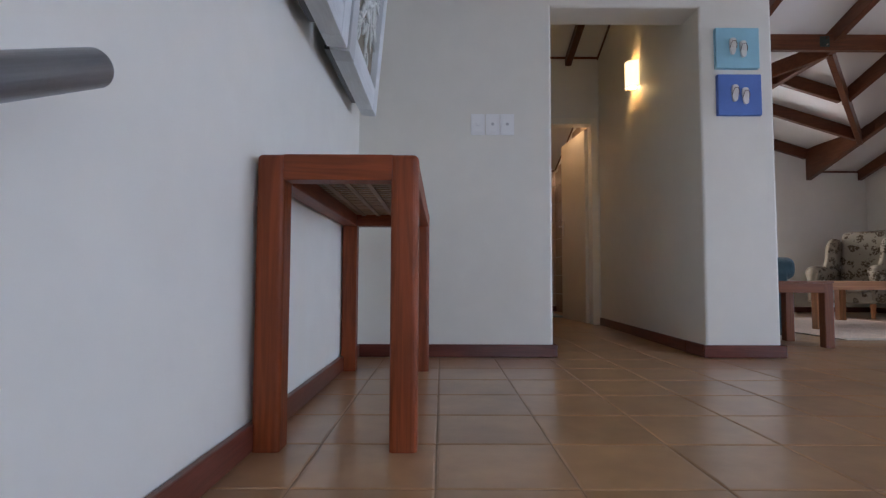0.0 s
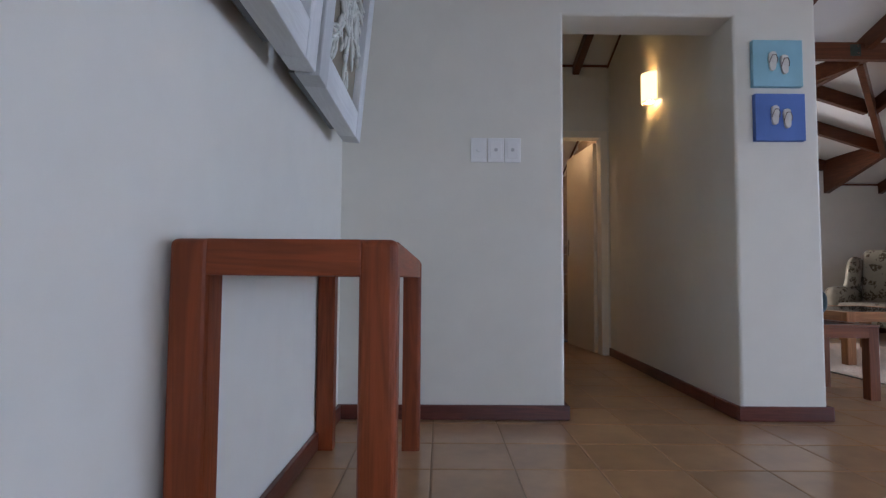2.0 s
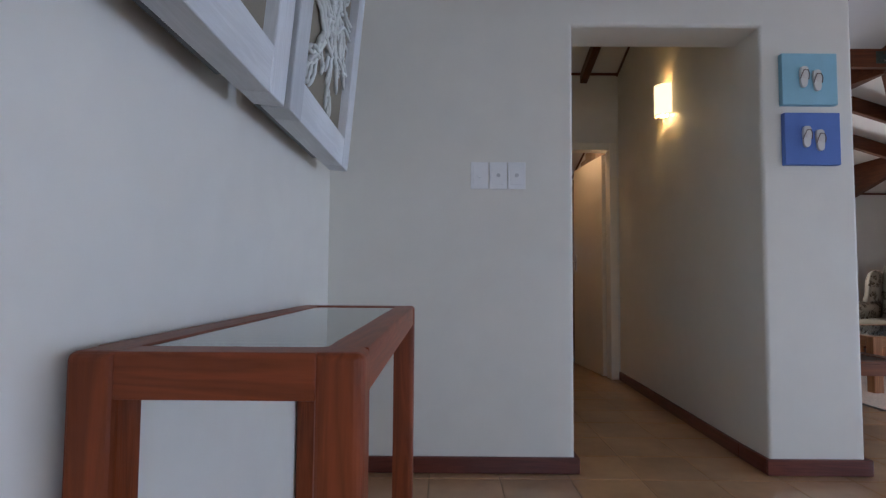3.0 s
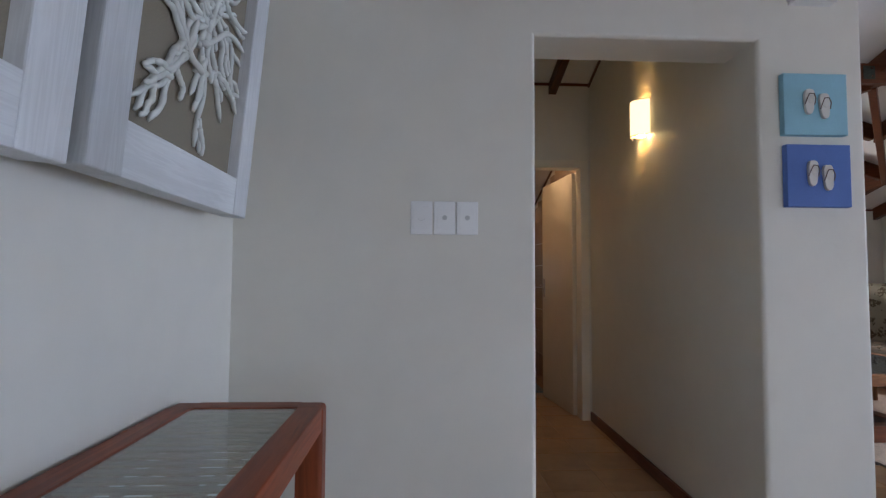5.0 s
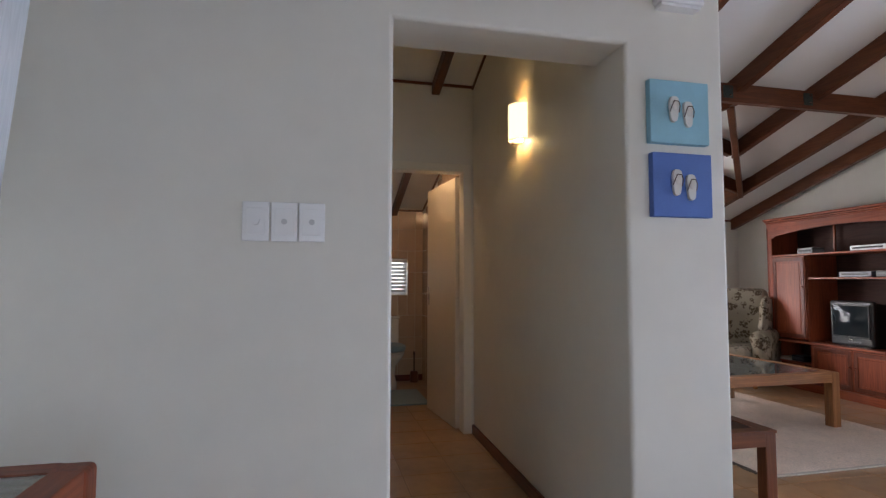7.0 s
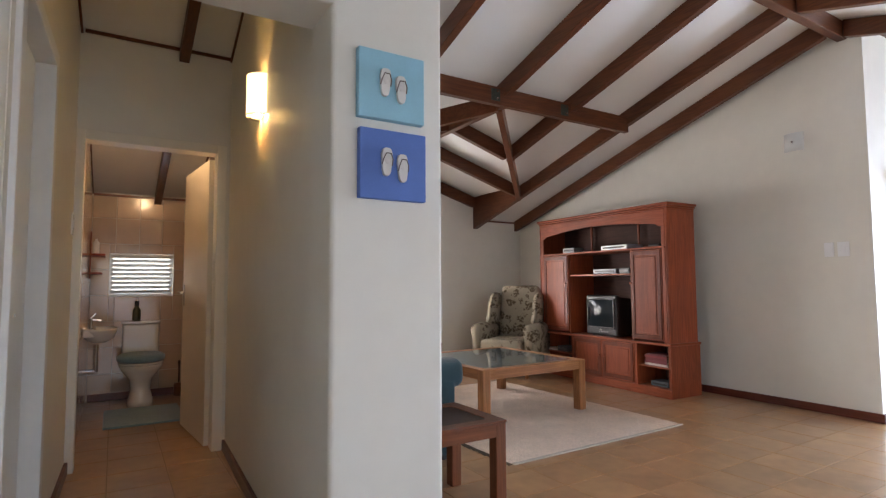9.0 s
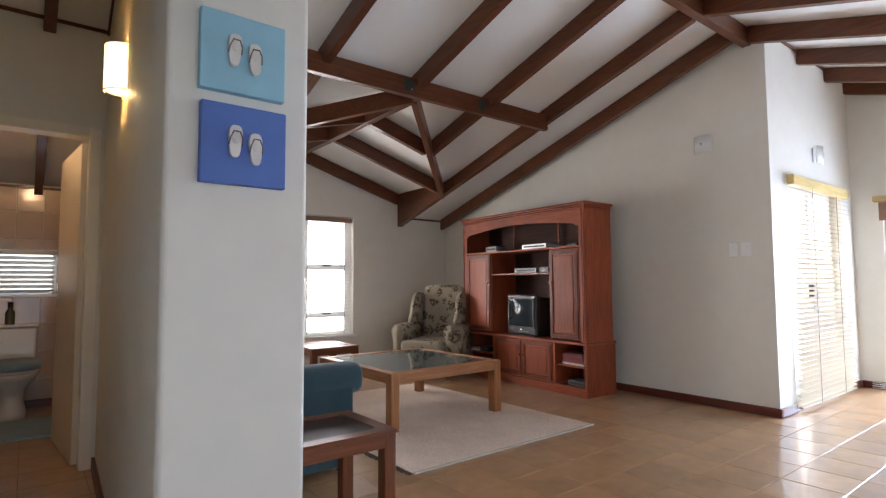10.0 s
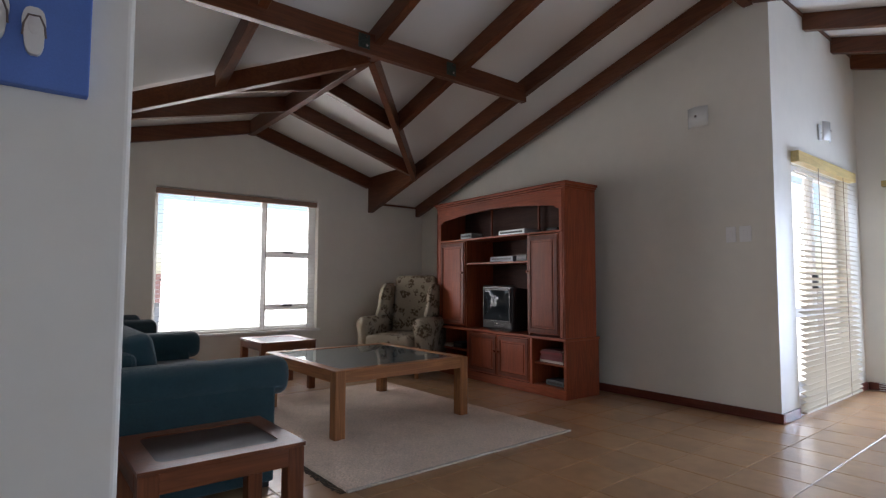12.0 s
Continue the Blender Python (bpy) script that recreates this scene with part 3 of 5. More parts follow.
def venetian(name, m, width, z0, z1, pitch, slat, tilt, color, label, head_mat, tapes=(), head_h=0.055):
    """Local x along the blind, y away from the wall being negative."""
    b = thing(name, m, label, "blind")
    part("headrail", quick(0, width, -0.06, -0.003, z1, z1 + head_h, bevel=0.004), head_mat, b)
    t = bmesh.new()
    c, s = math.cos(tilt) * slat / 2, math.sin(tilt) * slat / 2
    vs = []
    for x in (0.01, width - 0.01):
        for k, (yy, zz) in enumerate(((-c, -s), (0, 0.0016), (c, s), (c, s + 0.0024), (0, 0.004), (-c, -s + 0.0024))):
            vs.append(t.verts.new((x, yy, zz)))
    for k in range(6):
        t.faces.new((vs[k], vs[(k + 1) % 6], vs[6 + (k + 1) % 6], vs[6 + k]))
    t.faces.new(vs[:6][::-1])
    t.faces.new(vs[6:])
    bmesh.ops.recalc_face_normals(t, faces=t.faces[:])
    mesh = solid(t, "slat", color)
    n = int((z1 - z0) / pitch)
    for i in range(n):
        sl = new("slat", mesh)
        sl.parent = b
        sl.matrix_local = pose(0, -0.032, z1 - 0.03 - i * pitch, random.uniform(-1.5, 1.5), 0, 0)
    part("bottom_rail", quick(0.008, width - 0.008, -0.05, -0.014, z1 - 0.03 - n * pitch - 0.008, z1 - 0.03 - n * pitch + 0.008, bevel=0.003), color, b)
    for x, wide in tapes:
        part("ladder_tape", quick(x - wide / 2, x + wide / 2, -0.0325 - slat / 2 * math.cos(tilt) - 0.003, -0.0335 - slat / 2 * math.cos(tilt), z1 - 0.03 - n * pitch, z1), CORD, b)
    return b


CORD = material("blind_cord", (0.18, 0.14, 0.10), 0.8, grain=0.2, scale=80)
SLAT_W = material("white_slat", (0.78, 0.77, 0.74), 0.35, stain=0.03)
SLAT_C = material("cream_slat", (0.44, 0.375, 0.27), 0.4, grain=0.06, scale=60, stretch=(0.05, 1, 1), vary=0.05)
PELMET = wood("pale_pelmet", (0.62, 0.47, 0.20), "x", 0.4, 0.2, dark=0.2)
venetian("venetian_blind", pose(x0 + 0.01, NORTH + 0.07, 0), x1 - x0 - 0.02, z0 + 0.02, z1 - 0.068, 0.044, 0.026, 0.06, SLAT_W, "white venetian blind with open slats in a window",
         wood("brown_pelmet", (0.34, 0.22, 0.16), "x", 0.5, 0.1), ((0.35, 0.004), (1.1, 0.004), (1.6, 0.004)))

# bathroom window with white louvre blind
win = tagged(new("window_2"), "small white bathroom window", "window", kind="structure")
x0, x1, z0, z1 = BWIN
for a, b in ((x0, x0 + 0.03), (x1 - 0.03, x1)):
    bar(win, a, b, yc, z0, z1)
for a, b in ((z0, z0 + 0.03), (z1 - 0.03, z1)):
    bar(win, x0 + 0.03, x1 - 0.03, yc, a, b)
pane(win, x0 + 0.03, x1 - 0.03, yc, z0 + 0.03, z1 - 0.03)
venetian("venetian_blind", pose(x0 + 0.004, NORTH + 0.045, 0), x1 - x0 - 0.008, z0 + 0.01, z1 - 0.045, 0.043, 0.045, -0.75, SLAT_W, "white slatted blind in the small bathroom window", PAINT_W, head_h=0.035)

# side door with cream blind
door = tagged(new("door_3"), "white framed glass door behind a blind", "door", kind="structure")
x0, x1, z0, z1 = BD
yc = BY + 0.12
for a, b in ((x0, x0 + 0.05), (7.03, 7.11), (x1 - 0.05, x1)):
    bar(door, a, b, yc, z0, z1, 0.06, name="door_frame")
for a, b in ((x0 + 0.05, 7.03), (7.11, x1 - 0.05)):
    bar(door, a, b, yc, z0, z0 + 0.08, 0.06, name="door_frame")
    bar(door, a, b, yc, 0.72, 0.79, 0.06, name="door_frame")
    bar(door, a, b, yc, z1 - 0.06, z1, 0.06, name="door_frame")
    pane(door, a, b, yc, z0 + 0.08, 0.72)
    pane(door, a, b, yc, 0.79, z1 - 0.06)
bm = bmesh.new()
box(bm, 6.99, 7.02, yc - 0.075, yc - 0.032, 0.93, 1.08, bevel=0.006)
part("door_handle", bm, BLACK, door, "black door handle")
part("threshold", quick(x0, x1, BY - 0.004, BY + 0.22, 0.004, 0.019, bevel=0.003), ALU, door)
venetian("wooden_blind", pose(x0 - 0.02, BY - 0.004, 0), x1 - x0 + 0.04, 0.03, z1 - 0.04, 0.043, 0.05, 0.42, SLAT_C, "cream wooden venetian blind lowered over a glass door", PELMET,
         ((0.42, 0.012), (1.05, 0.012)), head_h=0.085)

# east glass door with a raised bamboo blind
door = tagged(new("door_4"), "grey aluminium glass door with a mid rail", "door", kind="structure")
y0, y1, z0, z1 = ED
xc = EAST + 0.10
for a, b in ((y0, y0 + 0.05), (2.08, 2.15), (2.92, 2.965), (y1 - 0.05, y1)):
    bar(door, a, b, xc, z0, z1, 0.06, "x", ALU, "door_frame")
for a, b in ((y0 + 0.05, 2.08), (2.15, 2.92)):
    for c, d in ((z0, z0 + 0.07), (0.74, 0.79), (z1 - 0.06, z1)):
        bar(door, a, b, xc, c, d, 0.06, "x", ALU, "door_frame")
    pane(door, a, b, xc, z0 + 0.07, 0.74, "x")
    pane(door, a, b, xc, 0.79, z1 - 0.06, "x")
pane(door, 2.965, y1 - 0.05, xc, z0, z1, "x")
part("threshold", quick(EAST - 0.004, EAST + 0.22, y0, y1, 0.004, 0.048, bevel=0.003), ALU, door)
roll = thing("bamboo_blind", pose(EAST - 0.003, 1.1, 1.70), "pinkish brown bamboo blind drawn up under a pale pelmet", "blind")
part("pelmet", quick(-0.075, 0, 0, 2.02, 0.19, 0.245, bevel=0.004), wood("pale_pelmet", (0.62, 0.47, 0.20), "y", 0.4, 0.2, dark=0.2), roll)
BAMBOO = material("bamboo", (0.36, 0.20, 0.14), 0.6, grain=0.3, scale=30, stretch=(1, 0.1, 1))
reed = bmesh.new()
rod(reed, (-0.035, 0.03, 0), (-0.035, 1.98, 0), 0.007, 8)
reed_mesh = solid(reed, "reed", BAMBOO, True)
for i in range(13):
    r = new("reed", reed_mesh)
    r.parent = roll
    r.matrix_local = pose(random.uniform(-0.006, 0.006), 0, 0.006 + i * 0.0142)

# wide south doors
for k, (a0, a1, z0, z1) in enumerate(SD):
    door = tagged(new(f"door_{5 + k}"), "wide white framed glass doors", "door", kind="structure")
    mid = (a0 + a1) / 2
    for a, b in ((a0, a0 + 0.06), (mid - 0.05, mid + 0.05), (a1 - 0.06, a1)):
        bar(door, a, b, SOUTH - 0.15, z0, z1, 0.06, name="door_frame")
    for a, b in ((a0 + 0.06, mid - 0.05), (mid + 0.05, a1 - 0.06)):
        bar(door, a, b, SOUTH - 0.15, z0, z0 + 0.08, 0.06, name="door_frame")
        bar(door, a, b, SOUTH - 0.15, z1 - 0.06, z1, 0.06, name="door_frame")
        pane(door, a, b, SOUTH - 0.15, z0 + 0.08, z1 - 0.06)

# ---- entrance corner ----


def slat_table(name, m, w, d, h, leg, rail, label, color, glass_inset, nx, ny, group="", slat_share=0.26, cross_share=None, edge=0.007):
    """A squared timber table whose top is a glass sheet over a lattice of slats. Local x is its width, y its length."""
    t = thing(name, m, label, "table", group)
    wx, wy, wz = wood(color[0], color[1], "x"), wood(color[0], color[1], "y"), wood(color[0], color[1], "z")
    for x in (0, w - leg):
        for y in (0, d - leg):
            bm = quick(x, x + leg, y, y + leg, 0.001, h - 0.001)
            outer = [e for e in bm.edges if max(v.co.z for v in e.verts) > 0.1 and (
                all(abs(v.co.x - (0 if x == 0 else w)) < 1e-4 for v in e.verts) or all(abs(v.co.y - (0 if y == 0 else d)) < 1e-4 for v in e.verts))]
            bmesh.ops.bevel(bm, geom=outer, offset=edge, segments=4, profile=0.5, affect="EDGES")
            part("leg", bm, wz, t)
    for y in (0.003, d - leg + 0.003):
        part("end_rail", quick(leg - 0.004, w - leg + 0.004, y, y + leg - 0.006, h - rail, h - 0.0012, bevel=0.003, seg=2), wx, t)
    for x in (0.003, w - leg + 0.003):
        part("side_rail", quick(x, x + leg - 0.006, leg - 0.004, d - leg + 0.004, h - rail, h - 0.0012, bevel=0.003, seg=2), wy, t)
    g = glass_inset
    sheet = part("glass_top", quick(leg - 0.002, w - leg + 0.002, leg - 0.002, d - leg + 0.002, h - 0.010, h - 0.004), TOPGLASS, t, "clear glass inset")
    sheet.visible_shadow = False
    for i in range(nx):
        x = leg + (i + 0.5) * (w - 2 * leg) / nx
        half = (w - 2 * leg) / nx * slat_share
        part("slat", quick(x - half, x + half, leg, d - leg, h - 0.021, h - 0.0165), wood(color[0] + "_slat", g, "y"), t)
    for j in range(ny):
        y = leg + (j + 0.5) * (d - 2 * leg) / ny
        half = (d - 2 * leg) / ny * (cross_share or slat_share)
        part("cross_slat", quick(leg, w - leg, y - half, y + half, h - 0.016, h - 0.0115), wood(color[0] + "_slat", g, "x"), t)
    return t


slat_table("console_table", pose(-0.473, 1.485, 0), 0.416, 1.262, 0.757, 0.071, 0.068, "red-brown pine console table with a glass and lattice top",
           ("pine", PINE), (0.26, 0.15, 0.07), 4, 26, slat_share=0.13, cross_share=0.3, edge=0.014)

tube = thing("handrail", pose(-0.40, 0.734, 0.678, 25, 0, 0), "dark grey brushed metal stair handrail on a wall", "handrail")
bm = bmesh.new()
rings = []
for r, s in ((0.0178, 0.0), (0.0215, 0.0015), (0.0228, 0.004), (0.0228, 1.15)):
    rings.append([bm.verts.new((r * math.cos(2 * math.pi * i / 40), -s, r * math.sin(2 * math.pi * i / 40))) for i in range(40)])
for a, b in zip(rings, rings[1:]):
    for i in range(40):
        bm.faces.new((a[i], a[(i + 1) % 40], b[(i + 1) % 40], b[i]))
bm.faces.new(rings[0])
bm.faces.new(rings[-1])
bmesh.ops.recalc_face_normals(bm, faces=bm.faces[:])
part("tube", bm, STEEL, tube)
for y in (-0.5, -1.05):
    bm = bmesh.new()
    rod(bm, (0, y, 0), (-0.07, y, 0), 0.008, 12)
    rod(bm, (-0.064, y, 0), (-0.082, y, 0), 0.03, 20)
    part("bracket", bm, STEEL, tube)


def coral_branches(rng, wide, high):
    """White branching coral in the local xz plane: one mesh for each limb that grows from the middle knot."""
    def tube(bm, pts, r0, r1, lift):
        rings = []
        n = len(pts)
        for i, p in enumerate(pts):
            t = (pts[min(i + 1, n - 1)] - pts[max(i - 1, 0)]).normalized()
            side = Vector((-t.z, 0, t.x))
            r = (r0 + (r1 - r0) * i / max(1, n - 1)) * (1 + 0.10 * math.sin(i * 2.3 + lift * 900))
            if i == n - 1:
                r *= 0.5
            rings.append([bm.verts.new(p + Vector((0, lift, 0)) + side * r * math.cos(2 * math.pi * k / 8) + Vector((0, -1, 0)) * r * math.sin(2 * math.pi * k / 8)) for k in range(8)])
        for a, b in zip(rings, rings[1:]):
            for k in range(8):
                bm.faces.new((a[k], a[(k + 1) % 8], b[(k + 1) % 8], b[k]))
        bm.faces.new(rings[0][::-1])
        bm.faces.new(rings[-1])

    def limb(bm, p, angle, length, r, depth):
        pts = [p]
        steps = 16
        a = angle
        turn = rng.uniform(-0.2, 0.2)
        for i in range(steps):
            if i % 3 == 0:
                turn = -0.55 * turn + rng.uniform(-0.36, 0.36)
            a += turn + 0.16 * math.sin(angle - a)
            q = pts[-1] + Vector((math.cos(a), 0, math.sin(a))) * length / steps
            if abs(q.x) > wide / 2 or abs(q.z) > high / 2:
                break
            pts.append(q)
        if len(pts) < 3:
            return
        tube(bm, pts, r, r * 0.82, rng.uniform(-0.016, -0.005))
        if depth < 1:
            for i in rng.sample(range(4, 12), 2):
                if i < len(pts) - 2:
                    limb(bm, pts[i], a + rng.choice((-1, 1)) * rng.uniform(0.4, 0.8), length * rng.uniform(0.25, 0.5), r * 0.9, depth + 1)

    n = 26
    for i in range(n):
        ang = 2 * math.pi * (i + rng.uniform(-0.3, 0.3)) / n
        bm = bmesh.new()
        limb(bm, Vector((rng.uniform(-0.03, 0.03), 0, rng.uniform(-0.10, 0.16))), ang, rng.uniform(0.26, 0.40) * (1.1 if math.sin(ang) < -0.3 else 1.0), 0.0082, 0)
        yield bm


FRAME_W = wood("limewash", (0.66, 0.68, 0.69), "z", 0.5, 0.0, dark=0.10, bands=16)
FRAME_WY = wood("limewash", (0.66, 0.68, 0.69), "y", 0.5, 0.0, dark=0.10, bands=16)
LINEN = material("linen_mount", (0.26, 0.225, 0.17), 0.9, grain=0.12, scale=300, stain=0.05, bump=0.2, bump_scale=700)
PLASTERWHITE = material("coral_white", (0.66, 0.68, 0.64), 0.7, stain=0.04, bump=0.2, bump_scale=200)


def coral_picture(y0, y1, z0, z1, seed, base_x, lean):
    """Deep whitewashed box frame. Local y along the wall, x out of it."""
    w, h = y1 - y0, z1 - z0
    p = thing("coral_picture", pose(base_x, y0, z0, 0, lean, 0), "deep whitewashed wooden frame with white coral on linen", "picture", "pictures over the console table")
    rim = 0.108
    dep = 0.082
    for a, b in ((0, rim), (w - rim, w)):
        part("frame_upright", quick(0.006, dep, a, b, 0, h, bevel=0.004), FRAME_W, p)
    for a, b in ((0, rim), (h - rim, h)):
        part("frame_rail", quick(0.006, dep - 0.0015, rim, w - rim, a, b, bevel=0.003), FRAME_WY, p)
    part("mount", quick(0.012, 0.050, rim - 0.01, w - rim + 0.01, rim - 0.01, h - rim + 0.01), LINEN, p, "brown linen backing")
    part("back_batten", quick(-0.022, 0.005, 0.03, w - 0.16, 0.012, 0.045), BLACK, p)
    for bm in coral_branches(random.Random(seed), w - 2 * rim - 0.02, h - 2 * rim - 0.02):
        bmesh.ops.transform(bm, matrix=Matrix.Translation((0.050, w / 2, h / 2)) @ Matrix.Rotation(math.pi / 2, 4, "Z"), verts=bm.verts[:])
        part("coral_branch", bm, PLASTERWHITE, p, smooth=True)
    return p


coral_picture(2.085, 2.895, 1.295, 2.115, 11, -0.427, 5.0)
coral_picture(1.22, 2.04, 1.285, 2.105, 4, -0.427, 5.0)

# light switches by the archway
for k, x in enumerate((0.1685, 0.2535, 0.337)):
    s = thing("wall_switch", pose(x, W0, 1.265), "white plastic wall dimmer switch" if k == 0 else "white plastic square wall switch", "switch", "switches by the passage")
    part("plate", quick(0, 0.0805, -0.010, -0.0005, 0, 0.123, bevel=0.003), PLASTIC_W, s)
    part("insert", quick(0.012, 0.0685, -0.0125, -0.0098, 0.02, 0.103, bevel=0.0015), PLASTIC_W, s)
    bm = bmesh.new()
    rod(bm, (0.040, -0.012, 0.062), (0.040, -0.022 if k == 0 else -0.0145, 0.062), 0.012 if k == 0 else 0.009, 20)
    part("knob", bm, PLASTIC_W if k == 0 else material("grey_plastic", (0.5, 0.5, 0.5), 0.3, stain=0.02), s, smooth=False)

# flip-flop canvases
SOLE = material("sole_white", (0.72, 0.70, 0.66), 0.6, stain=0.05, bump=0.1)
for z0, x0, color, label, name in ((1.655, 1.580, (0.29, 0.55, 0.67), "light turquoise canvas with white flip-flops", "turquoise_canvas"), (1.381, 1.586, (0.10, 0.19, 0.52), "royal blue canvas with white flip-flops", "blue_canvas")):
    c = thing("flip_flop_canvas", pose(x0, W0, z0), label, "picture", "canvases on the pillar")
    part("canvas", quick(0, 0.250, -0.030, -0.0005, 0, 0.238, bevel=0.003), material(name, color, 0.7, grain=0.05, scale=350, stain=0.06, stain_scale=9, bump=0.2, bump_scale=600), c)
    for sx, sz, lean in ((0.094, 0.126, 2), (0.154, 0.110, -2)):
        bm = bmesh.new()
        n = 22
        low, high = [], []
        for i in range(n):
            a = 2 * math.pi * i / n
            wid = 0.0200 + 0.0030 * math.sin(a)
            co, si = math.cos(a), math.sin(a)
            x, z = wid * math.copysign(abs(co) ** 0.62, co) * (1.0 - 0.12 * math.exp(-(si + 0.2) ** 2 * 8)), 0.049 * math.copysign(abs(si) ** 0.9, si)
            low.append(bm.verts.new((x, -0.031, z)))
            high.append(bm.verts.new((x * 0.96, -0.042, z * 0.98)))
        bm.faces.new(high)
        for i in range(n):
            bm.faces.new((low[i], low[(i + 1) % n], high[(i + 1) % n], high[i]))
        bmesh.ops.recalc_face_normals(bm, faces=bm.faces[:])
        bmesh.ops.transform(bm, matrix=Matrix.Translation((sx, 0, sz)) @ Matrix.Rotation(radians(lean), 4, "Y"), verts=bm.verts[:])
        f = part("flip_flop", bm, SOLE, c, "white flip-flop")
        bm = bmesh.new()
        lathe(bm, [(0.0105, -0.0008), (0.0105, 0.0004), (0.0098, 0.0008)], 18, (0, 0), (1, 1.9))
        bmesh.ops.transform(bm, matrix=Matrix.Translation((sx, -0.0424, sz)) @ Matrix.Rotation(radians(lean), 4, "Y") @ Matrix.Translation((0, 0, 0.012)) @ Matrix.Rotation(radians(90), 4, "X"), verts=bm.verts[:])
        part("footbed", bm, material("footbed", (0.70, 0.67, 0.63), 0.7, stain=0.1, stain_scale=60), f, "brownish footbed")
        for side in (-1, 1):
            bm = bmesh.new()
            pts = [Vector((0.0, -0.043, 0.030)), Vector((side * 0.009, -0.052, 0.027)), Vector((side * 0.017, -0.050, 0.008)), Vector((side * 0.019, -0.041, -0.012))]
            sweep(bm, pts, 0.002)
            bmesh.ops.transform(bm, matrix=Matrix.Translation((sx, 0, sz)) @ Matrix.Rotation(radians(lean), 4, "Y"), verts=bm.verts[:])
            part("strap", bm, material("strap_brown", (0.14, 0.10, 0.085), 0.6, stain=0.05), f)

s = thing("wall_switch", pose(passage_west(5.25), 5.22, 1.39, 0, 0, 90), "small white wall switch by the bathroom door", "switch")
part("plate", quick(0, 0.075, -0.010, -0.0005, 0, 0.12, bevel=0.003), PLASTIC_W, s)
part("rocker", quick(0.024, 0.051, -0.014, -0.0098, 0.035, 0.085, bevel=0.002), PLASTIC_W, s)

# chime box high on the pillar
b = thing("chime_box", pose(1.617, W0, 2.172), "white plastic chime box high on a wall", "chime")
part("cover", quick(0, 0.19, -0.055, -0.0005, 0.012, 0.13, bevel=0.008), PLASTIC_W, b)
part("base", quick(0.012, 0.178, -0.045, -0.0005, 0, 0.0115), PLASTIC_W, b)

# passage lamp
lamp = thing("wall_lamp", pose(passage_east(4.25), 4.25, 1.94), "lit wall lamp with a curved frosted glass shade", "lamp")
bm = bmesh.new()
seg = 20
outer, inner = [], []
for z in (0.0, 0.205):
    for ring, r in ((outer, 0.073), (inner, 0.067)):
        ring.append([bm.verts.new((-r * 1.15 * math.sin(math.pi * i / seg), -r * math.cos(math.pi * i / seg), z)) for i in range(seg + 1)])
for ring in (outer, inner):
    for i in range(seg):
        bm.faces.new((ring[0][i], ring[0][i + 1], ring[1][i + 1], ring[1][i]))
for k in (0, 1):
    for i in range(seg):
        bm.faces.new((outer[k][i], outer[k][i + 1], inner[k][i + 1], inner[k][i]))
bmesh.ops.recalc_face_normals(bm, faces=bm.faces[:])
shade_mat = glow("lit_shade", (1.0, 0.70, 0.30), LAMP_GLOW * 0.42)
part("shade", bm, shade_mat, lamp, "glowing frosted glass shade", smooth=True)
bm = bmesh.new()
sweep(bm, [(-0.0745 * 1.15 * math.sin(math.pi * i / 16), -0.0745 * math.cos(math.pi * i / 16), -0.001) for i in range(17)], 0.003)
part("shade_rim", bm, CHROME, lamp, "thin metal rim under the shade", smooth=True)
bm = bmesh.new()
box(bm, -0.012, -0.0005, -0.03, 0.03, -0.01, 0.16, bevel=0.003)
box(bm, -0.075, -0.010, -0.012, 0.012, -0.022, -0.004, bevel=0.003)
part("bracket", bm, CHROME, lamp)
bm = bmesh.new()
rod(bm, (-0.03, 0, -0.004), (-0.03, 0, 0.05), 0.012, 16)
rod(bm, (-0.03, 0, 0.05), (-0.03, 0, 0.13), 0.018, 16)
part("bulb", bm, glow("bulb_glow", (1.0, 0.67, 0.27), LAMP_GLOW * 31), lamp, smooth=True)

# ---- bathroom ----
wc = thing("toilet", pose(1.143, NORTH - 0.014, 0) @ Matrix.Diagonal((0.94, 0.98, 0.943, 1)), "white porcelain toilet with a blue cover on its lid", "toilet")
part("cistern", quick(-0.165, 0.165, -0.185, -0.001, 0.44, 0.77, bevel=0.02, seg=3), PORCELAIN, wc)
part("cistern_lid", quick(-0.175, 0.175, -0.195, -0.001, 0.772, 0.80, bevel=0.010, seg=3), PORCELAIN, wc)
bm = bmesh.new()
lathe(bm, [(0.115, 0.001), (0.11, 0.06), (0.085, 0.16), (0.10, 0.26), (0.165, 0.34), (0.19, 0.385), (0.185, 0.40)], 28, (0, -0.40), (1, 1.25))
part("bowl", bm, PORCELAIN, wc, smooth=True)
part("pedestal", quick(-0.085, 0.085, -0.40, -0.06, 0.002, 0.34, bevel=0.03, seg=3), PORCELAIN, wc)
bm = bmesh.new()
lathe(bm, [(0.19, 0.402), (0.198, 0.408), (0.198, 0.42), (0.185, 0.426)], 28, (0, -0.40), (1, 1.22))
part("seat", bm, PORCELAIN, wc, smooth=True)
FLUFF = material("blue_fluff", (0.20, 0.32, 0.39), 0.95, grain=0.3, scale=90, stain=0.1, bump=0.9, bump_scale=160, sheen=0.4)
bm = bmesh.new()
lathe(bm, [(0.19, 0.428), (0.208, 0.44), (0.21, 0.475), (0.18, 0.496), (0.10, 0.502)], 28, (0, -0.39), (1, 1.2))
part("lid_cover", bm, FLUFF, wc, "fluffy blue lid cover", smooth=True)
